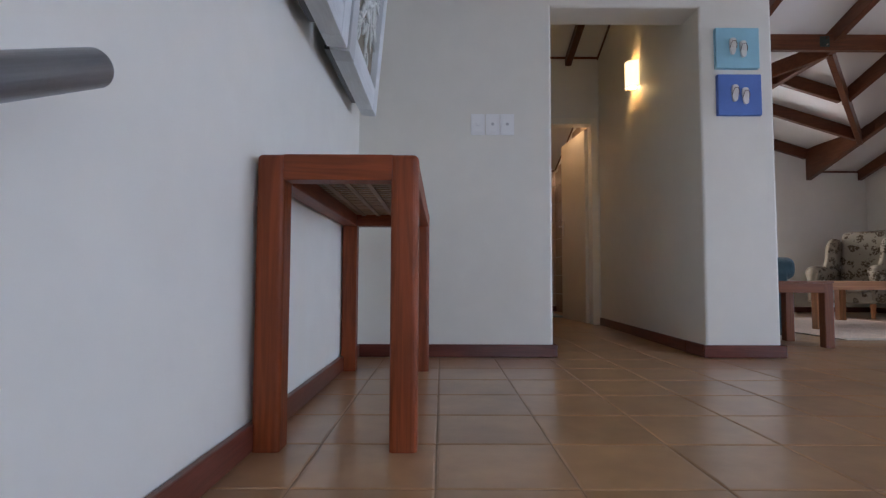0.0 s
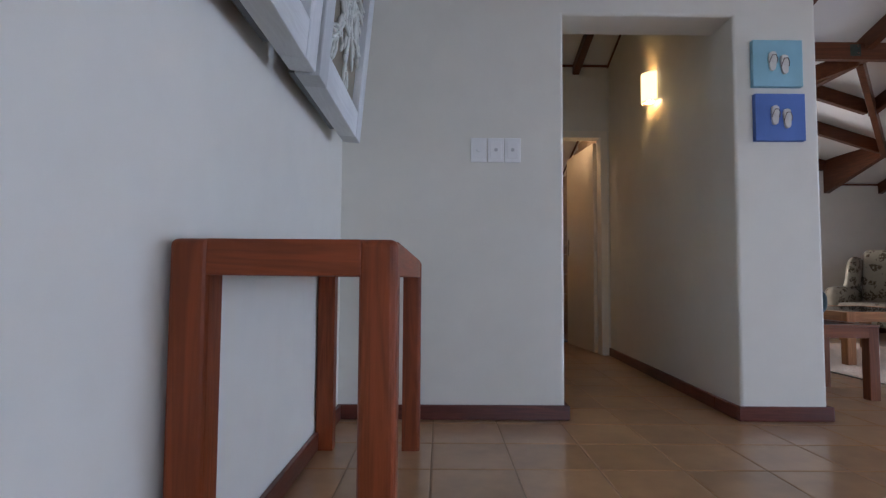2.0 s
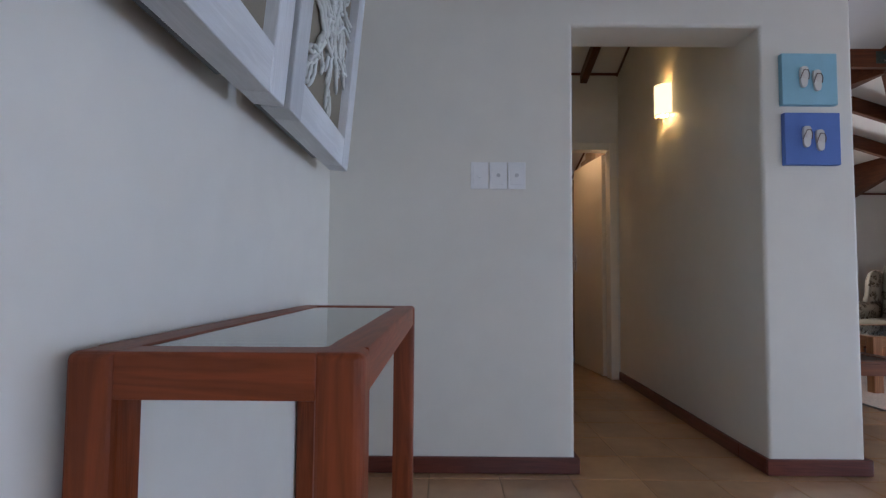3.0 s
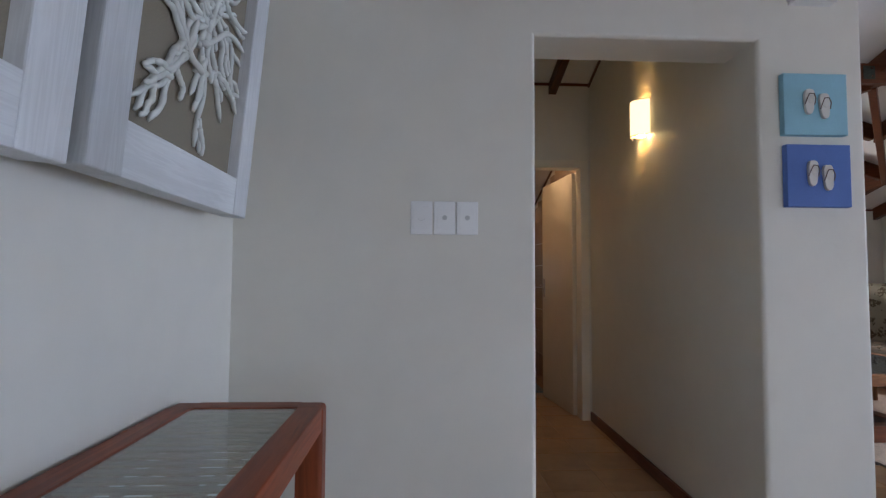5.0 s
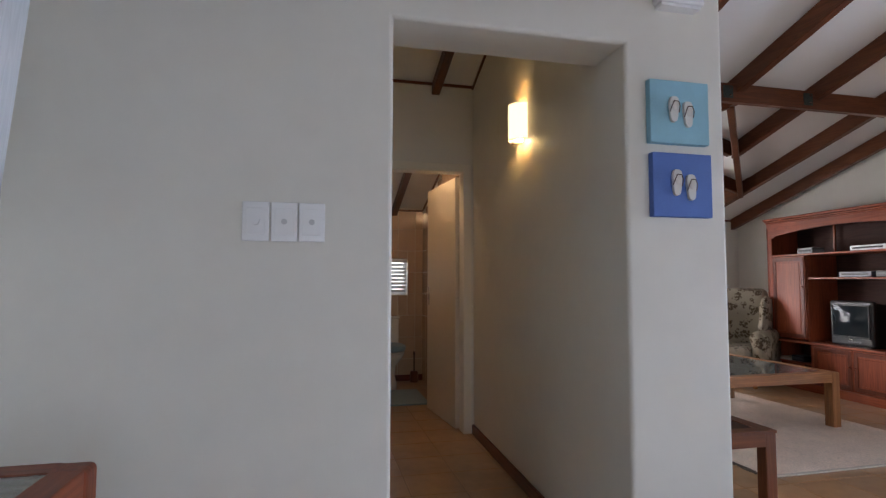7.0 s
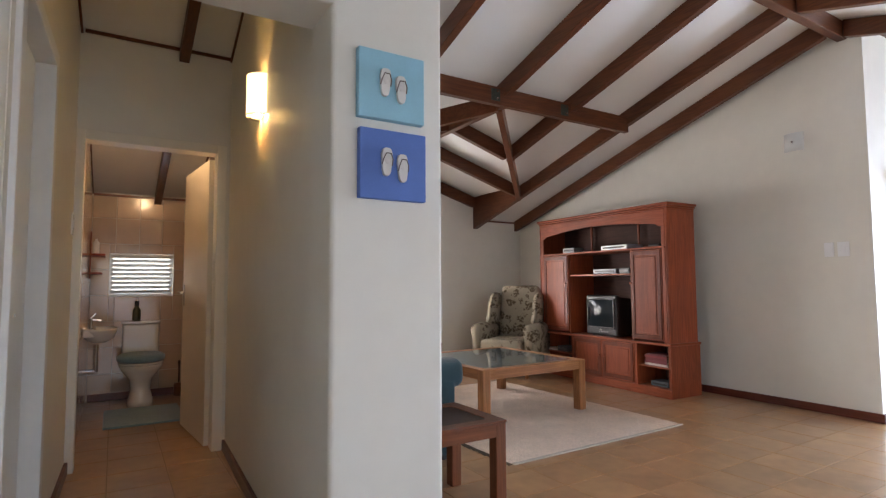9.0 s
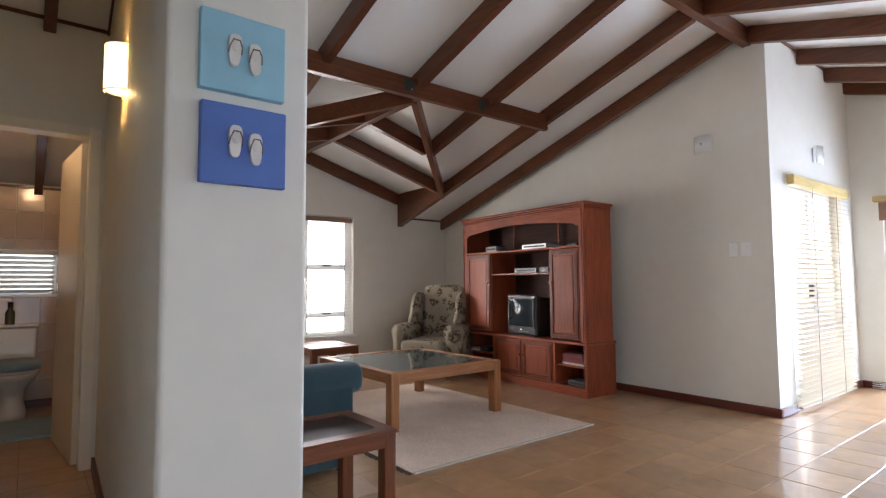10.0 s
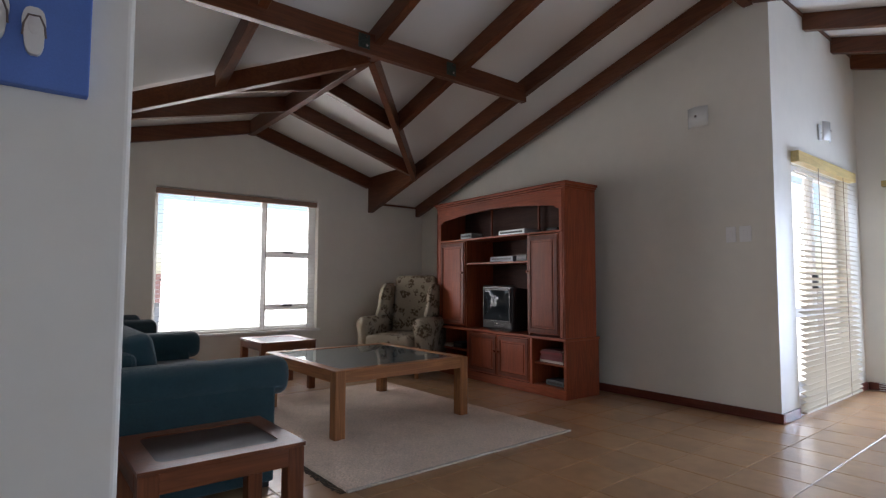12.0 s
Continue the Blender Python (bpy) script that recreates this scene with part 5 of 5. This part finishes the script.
U = pose(5.382, 4.712, 0, 0, 0, -2.4)
tv = thing("television", U @ pose(0.03, 0.905, UB + 0.0045), "black tube television standing in a wall unit", "television")
part("cabinet", quick(0.0, 0.06, -0.225, 0.225, 0.01, 0.445, bevel=0.022, seg=3), BLACK, tv)
bm = bmesh.new()
f0 = [bm.verts.new(p) for p in ((0.06, -0.212, 0.02), (0.06, 0.212, 0.02), (0.06, 0.212, 0.425), (0.06, -0.212, 0.425))]
f1 = [bm.verts.new(p) for p in ((0.30, -0.20, 0.03), (0.30, 0.20, 0.03), (0.30, 0.20, 0.40), (0.30, -0.20, 0.40))]
for i in range(4):
    bm.faces.new((f0[i], f0[(i + 1) % 4], f1[(i + 1) % 4], f1[i]))
bm.faces.new(f1)
bm.faces.new(f0[::-1])
bmesh.ops.recalc_face_normals(bm, faces=bm.faces[:])
part("tube_housing", bm, BLACK, tv)
bm = bmesh.new()
n = 12
gridp = [[bm.verts.new((-0.004 - 0.036 * (1 - (2 * i / n - 1) ** 2) * (1 - (2 * j / n - 1) ** 2), -0.182 + 0.364 * i / n, 0.105 + 0.29 * j / n)) for j in range(n + 1)] for i in range(n + 1)]
for i in range(n):
    for j in range(n):
        bm.faces.new((gridp[i][j], gridp[i][j + 1], gridp[i + 1][j + 1], gridp[i + 1][j]))
bmesh.ops.recalc_face_normals(bm, faces=bm.faces[:])
part("screen", bm, material("tube_screen", (0.02, 0.028, 0.034), 0.05, stain=0.02, spec=0.35), tv, "dark glossy bulging screen", smooth=True)
bm = bmesh.new()
for a, b, c, d in ((-0.198, 0.198, 0.085, 0.100), (-0.198, 0.198, 0.398, 0.412)):
    box(bm, -0.012, 0.002, a, b, c, d, bevel=0.004)
for a, b in ((-0.198, -0.182), (0.182, 0.198)):
    box(bm, -0.0115, 0.002, a, b, 0.100, 0.398, bevel=0.004)
part("bezel", bm, BLACK, tv)
bm = bmesh.new()
for k in range(5):
    box(bm, -0.006, 0.001, -0.10 + k * 0.028, -0.082 + k * 0.028, 0.045, 0.057, bevel=0.002)
part("buttons", bm, material("grey_button", (0.12, 0.12, 0.13), 0.4, stain=0.02), tv)
part("badge", quick(-0.003, 0.001, -0.015, 0.02, 0.068, 0.076), CHROME, tv)
part("stand", quick(0.03, 0.28, -0.16, 0.16, 0.0, 0.0098), BLACK, tv)


SLATE = material("slate_strip", (0.06, 0.06, 0.065), 0.3, stain=0.03)


def device(name, y, z, w, d, h, mat, label, category, x=0.05):
    o = thing(name, U @ pose(x, y, z), label, category)
    part("case", quick(0, d, -w / 2, w / 2, 0.003, h, bevel=0.004), mat, o)
    part("front_strip", quick(-0.003, 0.0005, -w * 0.42, w * 0.42, h * 0.35, h * 0.7), BLACK if mat is not BLACK else SLATE, o)
    for sy in (-0.4, 0.4):
        part("foot", quick(0.02, 0.05, w * sy - 0.012, w * sy + 0.012, 0.0, 0.0028), BLACK, o)
    return o


SILVER = material("silver_plastic", (0.62, 0.63, 0.64), 0.3, 0.2, stain=0.02)
device("disc_player", 0.72, 1.4485, 0.36, 0.24, 0.05, SILVER, "slim silver disc player lying on a shelf", "player")
device("receiver_box", 1.42, 1.4485, 0.19, 0.15, 0.062, material("grey_box", (0.22, 0.22, 0.21), 0.4, stain=0.04), "small grey receiver box lying on a shelf", "receiver")
device("black_box", 0.20, 1.4485, 0.13, 0.12, 0.03, BLACK, "flat black remote box lying on a shelf", "box")
device("video_recorder", 0.86, 1.1925, 0.33, 0.24, 0.055, material("violet_grey", (0.16, 0.16, 0.20), 0.35, stain=0.06), "grey violet video recorder lying on a shelf", "recorder")
device("black_box", 0.58, 1.1925, 0.14, 0.16, 0.06, BLACK, "small black box lying on a shelf", "box")
device("black_box", 1.56, 0.2845, 0.16, 0.16, 0.06, BLACK, "small black box lying on a shelf", "box")
device("grey_case", 0.18, 0.0885, 0.2, 0.16, 0.05, material("slate_plastic", (0.08, 0.10, 0.12), 0.4, stain=0.05), "slate grey plastic case lying in a cabinet", "case")
RED = [(0.16, 0.012, 0.016), (0.22, 0.016, 0.02), (0.12, 0.010, 0.014), (0.55, 0.5, 0.45), (0.18, 0.02, 0.03)]


def book(y, z, w, d, h, color, k, x=0.05, turn=0.0):
    o = thing("book", U @ pose(x, y, z, 0, 0, turn), "red hardback book lying in a stack" if color[0] < 0.5 else "pale paperback book lying in a stack", "book", "stacked books")
    cover = material(f"book_cover_{k}", color, 0.5, grain=0.06, scale=60, stain=0.05)
    bm = bmesh.new()
    box(bm, 0, d, -w / 2, w / 2, 0, 0.003)
    box(bm, 0, d, -w / 2, w / 2, h - 0.0032, h - 0.0002)
    box(bm, 0, 0.003, -w / 2, w / 2, 0.003, h - 0.0032)
    part("cover", bm, cover, o)
    part("pages", quick(0.004, d - 0.004, -w / 2 + 0.004, w / 2 - 0.004, 0.0032, h - 0.0034), material("paper", (0.65, 0.6, 0.5), 0.8, grain=0.1, scale=200, stretch=(1, 1, 12)), o)


z = 0.2845
for k, (w, h) in enumerate(((0.28, 0.022), (0.27, 0.028), (0.25, 0.025), (0.26, 0.02), (0.22, 0.018))):
    book(0.215 + 0.008 * (k % 2), z, w, 0.2, h, RED[(k + 3) % 5], (k + 3) % 5, turn=(k - 2) * 1.2)
    z += h
z = 0.2845
for k, (w, h) in enumerate(((0.24, 0.018), (0.22, 0.015))):
    book(1.72 if k else 1.73, z, w * 0.6, 0.18, h, (0.35, 0.28, 0.2) if k else RED[3], 7 + k, turn=2)
    z += h
bm = bmesh.new()
prev = None
for i in range(12):
    a = i / 11
    q = Vector((UD - 0.06, 0.53 + 0.05 * math.sin(a * 5), 0.75 + 0.38 * a))
    if prev is not None:
        rod(bm, prev, q, 0.003, 8)
    prev = q
cable = single("cable", bm, BLACK, "thin black cable hanging behind a television", "cable", smooth=True)
cable.matrix_world = U

# ---- wall lights and switches ----


def glass_light(m, label):
    o = thing("glass_wall_light", m @ Matrix.Diagonal((0.8, 0.9, 0.8, 1)), label, "lamp", "unlit wall lights")
    bm = bmesh.new()
    seg = 12
    front, back = [], []
    for i in range(seg + 1):
        x = -0.10 + 0.20 * i / seg
        d = -0.055 - 0.03 * math.sin(math.pi * i / seg)
        front.append((bm.verts.new((x, d - 0.004, 0.0)), bm.verts.new((x, d - 0.004, 0.20))))
        back.append((bm.verts.new((x, d, 0.0)), bm.verts.new((x, d, 0.20))))
    for i in range(seg):
        bm.faces.new((front[i][0], front[i + 1][0], front[i + 1][1], front[i][1]))
        bm.faces.new((back[i][0], back[i][1], back[i + 1][1], back[i + 1][0]))
        for k in (0, 1):
            bm.faces.new((front[i][k], back[i][k], back[i + 1][k], front[i + 1][k]))
    for i in (0, seg):
        bm.faces.new((front[i][0], front[i][1], back[i][1], back[i][0]))
    bmesh.ops.recalc_face_normals(bm, faces=bm.faces[:])
    sh = part("shade", bm, FROSTED, o, "curved opal glass shade", smooth=True)
    sh.visible_shadow = False
    part("back_plate", quick(-0.04, 0.04, -0.014, -0.0005, 0.02, 0.19, bevel=0.004), PAINT_W, o)
    bm = bmesh.new()
    rod(bm, (0, -0.013, 0.10), (0, -0.095, 0.10), 0.006, 12)
    rod(bm, (0, -0.089, 0.10), (0, -0.100, 0.10), 0.011, 14)
    part("finial", bm, CHROME, o)
    return o


FROSTED = material("opal_glass", (0.80, 0.81, 0.79), 0.25, stain=0.02)
FROSTED.node_tree.nodes["Principled BSDF"].inputs["Transmission Weight"].default_value = 0.08
glass_light(pose(TVX - 0.0005, 3.83, 2.235, 0, 0, -90), "unlit frosted glass wall light on a tall wall")
glass_light(pose(7.0, BY - 0.0005, 2.18), "unlit frosted glass wall light over a door")
for y, w in ((3.585, 0.072), (3.475, 0.085)):
    s = thing("wall_switch", pose(TVX, y + w, 1.302, 0, 0, -90), "white plastic wall switch on cream plaster", "switch", "switches on the tall wall")
    part("plate", quick(0, w, -0.010, -0.0005, 0, 0.12, bevel=0.003), PLASTIC_W, s)
    part("rocker", quick(w * 0.3, w * 0.7, -0.014, -0.0098, 0.035, 0.085, bevel=0.002), PLASTIC_W, s)

# cord of the bamboo blind coiled by the skirting
bm = bmesh.new()
prev = None
for i in range(40):
    a = i * 0.5
    q = Vector((EAST - 0.05 - 0.02 * math.sin(a), 3.15 + 0.055 * math.cos(a), 0.012 + i * 0.0016))
    if prev is not None:
        rod(bm, prev, q, 0.0035, 6)
    prev = q
single("blind_cord", bm, PLASTIC_W, "white cord coiled on the floor by a door", "cord", smooth=True)

# ---- outside ----
bm = bmesh.new()
box(bm, -400, 400, -400, SOUTH - 0.23, -1.25, -1.2)
box(bm, -400, 400, NORTH + 0.23, 400, -1.25, -1.2)
box(bm, EAST + 0.23, 400, SOUTH - 0.23, NORTH + 0.23, -1.25, -1.2)
box(bm, -400, WEST - 0.35, SOUTH - 0.23, NORTH + 0.23, -1.25, -1.2)
box(bm, 6.23, EAST + 0.23, BY + 0.23, NORTH + 0.23, -1.25, -1.2)
structure("ground", bm, material("pale_paving", (0.42, 0.40, 0.36), 0.9, grain=0.1, scale=3, stain=0.15, stain_scale=0.3), "pale sunlit paved ground outside", "ground")
HWALL = material("house_wall", (0.75, 0.74, 0.70), 0.8, stain=0.04)
ROOFT = material("roof_tile", (0.46, 0.24, 0.18), 0.8, grain=0.15, scale=6)


def house(x, y, width, wall_top, ridge, label):
    h = thing("house", pose(x, y, -1.2), label, "house", "houses beyond the window")
    part("wall", quick(0, width, 0, 7, 0, wall_top), HWALL, h)
    bm = bmesh.new()
    c = [(-0.4, -0.4, wall_top), (width + 0.4, -0.4, wall_top), (width + 0.4, 7.4, wall_top), (-0.4, 7.4, wall_top), (2.5, 3.5, ridge), (width - 2.5, 3.5, ridge)]
    v = [bm.verts.new(p) for p in c]
    for f in ((0, 1, 5, 4), (1, 2, 5), (2, 3, 4, 5), (3, 0, 4), (3, 2, 1, 0)):
        bm.faces.new([v[i] for i in f])
    bmesh.ops.recalc_face_normals(bm, faces=bm.faces[:])
    part("roof", bm, ROOFT, h, "faded red tiled hip roof")
    return h


house(4.6, 34, 8.0, 1.0, 2.6, "low white house with a faded red hip roof")
tall = house(13.0, 32, 8.0, 4.4, 5.6, "white house with a small bluish window")
w = part("window", quick(1.75, 2.5, -0.05, -0.001, 2.5, 2.95), PAINT_W, tall)
part("pane", quick(1.8, 2.45, -0.06, -0.051, 2.55, 2.9), material("house_pane", (0.04, 0.07, 0.16), 0.1, stain=0.05), w)

# ---- bathroom wall tiles ----
TW, TH, TT = 0.2, 0.25, 0.008


def wall_tile(w, h):
    bm = bmesh.new()
    g, e = 0.0018, 0.002
    a = [bm.verts.new(p) for p in ((g, 0, g), (w - g, 0, g), (w - g, 0, h - g), (g, 0, h - g))]
    b = [bm.verts.new(p) for p in ((g + e, -TT, g + e), (w - g - e, -TT, g + e), (w - g - e, -TT, h - g - e), (g + e, -TT, h - g - e))]
    for i in range(4):
        bm.faces.new((a[i], a[(i + 1) % 4], b[(i + 1) % 4], b[i]))
    bm.faces.new(b)
    bmesh.ops.recalc_face_normals(bm, faces=bm.faces[:])
    return solid(bm, "wall_tile", WALLTILE)


bath = bpy.data.objects["wall_north"]
x = BW + 0.009
cols = []
while x < BE - 0.02:
    cols.append((x, min(TW, BE - 0.001 - x)))
    x += TW
cache = {}


def put_tile(parent, m, w, h):
    key = (round(w, 3), round(h, 3))
    if key not in cache:
        cache[key] = wall_tile(w, h)
    t = new("wall_tile", cache[key])
    t.parent = parent
    t.matrix_world = m @ pose(0, 0, 0, random.uniform(-0.25, 0.25), 0, random.uniform(-0.25, 0.25))


X0, X1, Z0, Z1 = BWIN
for cx, cw in cols:
    z = 0.0
    while z < 1.95:
        h = min(TH, 1.965 - z)
        x_a, x_b = cx, cx + cw
        pieces = []
        if x_b <= X0 or x_a >= X1 or z + h <= Z0 or z >= Z1:
            pieces = [(x_a, x_b, z, z + h)]
        else:
            if x_a < X0:
                pieces.append((x_a, X0, z, z + h))
            if x_b > X1:
                pieces.append((X1, x_b, z, z + h))
            ia, ib = max(x_a, X0), min(x_b, X1)
            if z < Z0:
                pieces.append((ia, ib, z, Z0))
            if z + h > Z1:
                pieces.append((ia, ib, Z1, z + h))
        for a, b, c, d in pieces:
            if b - a > 0.008 and d - c > 0.008:
                put_tile(bath, pose(a, NORTH - 0.001, c), b - a, d - c)
        z += TH
for name, xx, rz in (("wall_bathroom_west", BW, 90), ("wall_bathroom_east", BE, -90)):
    side = bpy.data.objects[name]
    n = int((NORTH - 5.49) / TW)
    for i in range(n):
        y = NORTH - 0.009 - (i + 1) * TW if rz == 90 else NORTH - 0.009 - i * TW
        k = 0
        while True:
            z = k * TH
            lim = ceil_n(NORTH - i * TW) - 0.06
            if z > min(lim, 2.2) - 0.03:
                break
            put_tile(side, pose(xx + (0.001 if rz == 90 else -0.001), y, z, 0, 0, rz), TW, min(TH, lim - z))
            k += 1

# ---- floor tiles ----
PITX, PITY, OX, OY = 0.304, 0.305, -0.008, 1.26


def tile_bm(sx, sy):
    bm = bmesh.new()
    g = 0.002
    e = 0.0045
    lowv = [bm.verts.new(p) for p in ((g, g, -0.006), (sx - g, g, -0.006), (sx - g, sy - g, -0.006), (g, sy - g, -0.006))]
    mid = [bm.verts.new(p) for p in ((g, g, -0.0016), (sx - g, g, -0.0016), (sx - g, sy - g, -0.0016), (g, sy - g, -0.0016))]
    hi = [bm.verts.new(p) for p in ((g + e, g + e, 0), (sx - g - e, g + e, 0), (sx - g - e, sy - g - e, 0), (g + e, sy - g - e, 0))]
    for a, b in ((lowv, mid), (mid, hi)):
        for i in range(4):
            bm.faces.new((a[i], a[(i + 1) % 4], b[(i + 1) % 4], b[i]))
    bm.faces.new(hi)
    return bm


tile_mesh = solid(tile_bm(PITX, PITY), "tile", TILE)
rest_v, rest_f = [], []
tile_verts = [tuple(v.co) for v in tile_mesh.vertices]
tile_faces = [tuple(p.vertices) for p in tile_mesh.polygons]
rng = random.Random(5)
near = 0
for i in range(int((WEST - OX) / PITX) - 1, int((EAST - OX) / PITX) + 1):
    for j in range(int((SOUTH - OY) / PITY) - 1, int((NORTH - OY) / PITY) + 1):
        x, y = OX + i * PITX, OY + j * PITY
        if x < STAIR_X - 0.01 and y < STAIR_Y - 0.09:
            continue
        tilt = (rng.uniform(-0.0007, 0.0007), rng.uniform(-0.0007, 0.0007))
        if near < 300 and (-0.8 < x < 1.9 and 0.9 < y < 3.2 or 2.2 < x < 6.4 and 2.2 < y < 4.5):
            t = new("tile", tile_mesh)
            t.parent = floor
            t.matrix_world = Matrix.LocRotScale((x, y, 0), Euler((tilt[0], tilt[1], 0)), None)
            near += 1
        else:
            base = len(rest_v)
            rest_v += [(x + v[0], y + v[1], v[2] + tilt[1] * v[0]) for v in tile_verts]
            rest_f += [tuple(base + k for k in f) for f in tile_faces]
mesh = bpy.data.meshes.new("tiles")
mesh.from_pydata(rest_v, [], rest_f)
mesh.materials.append(TILE)
far_tiles = new("tiles", mesh)
far_tiles.parent = floor
far_tiles["kind"] = "stuff"
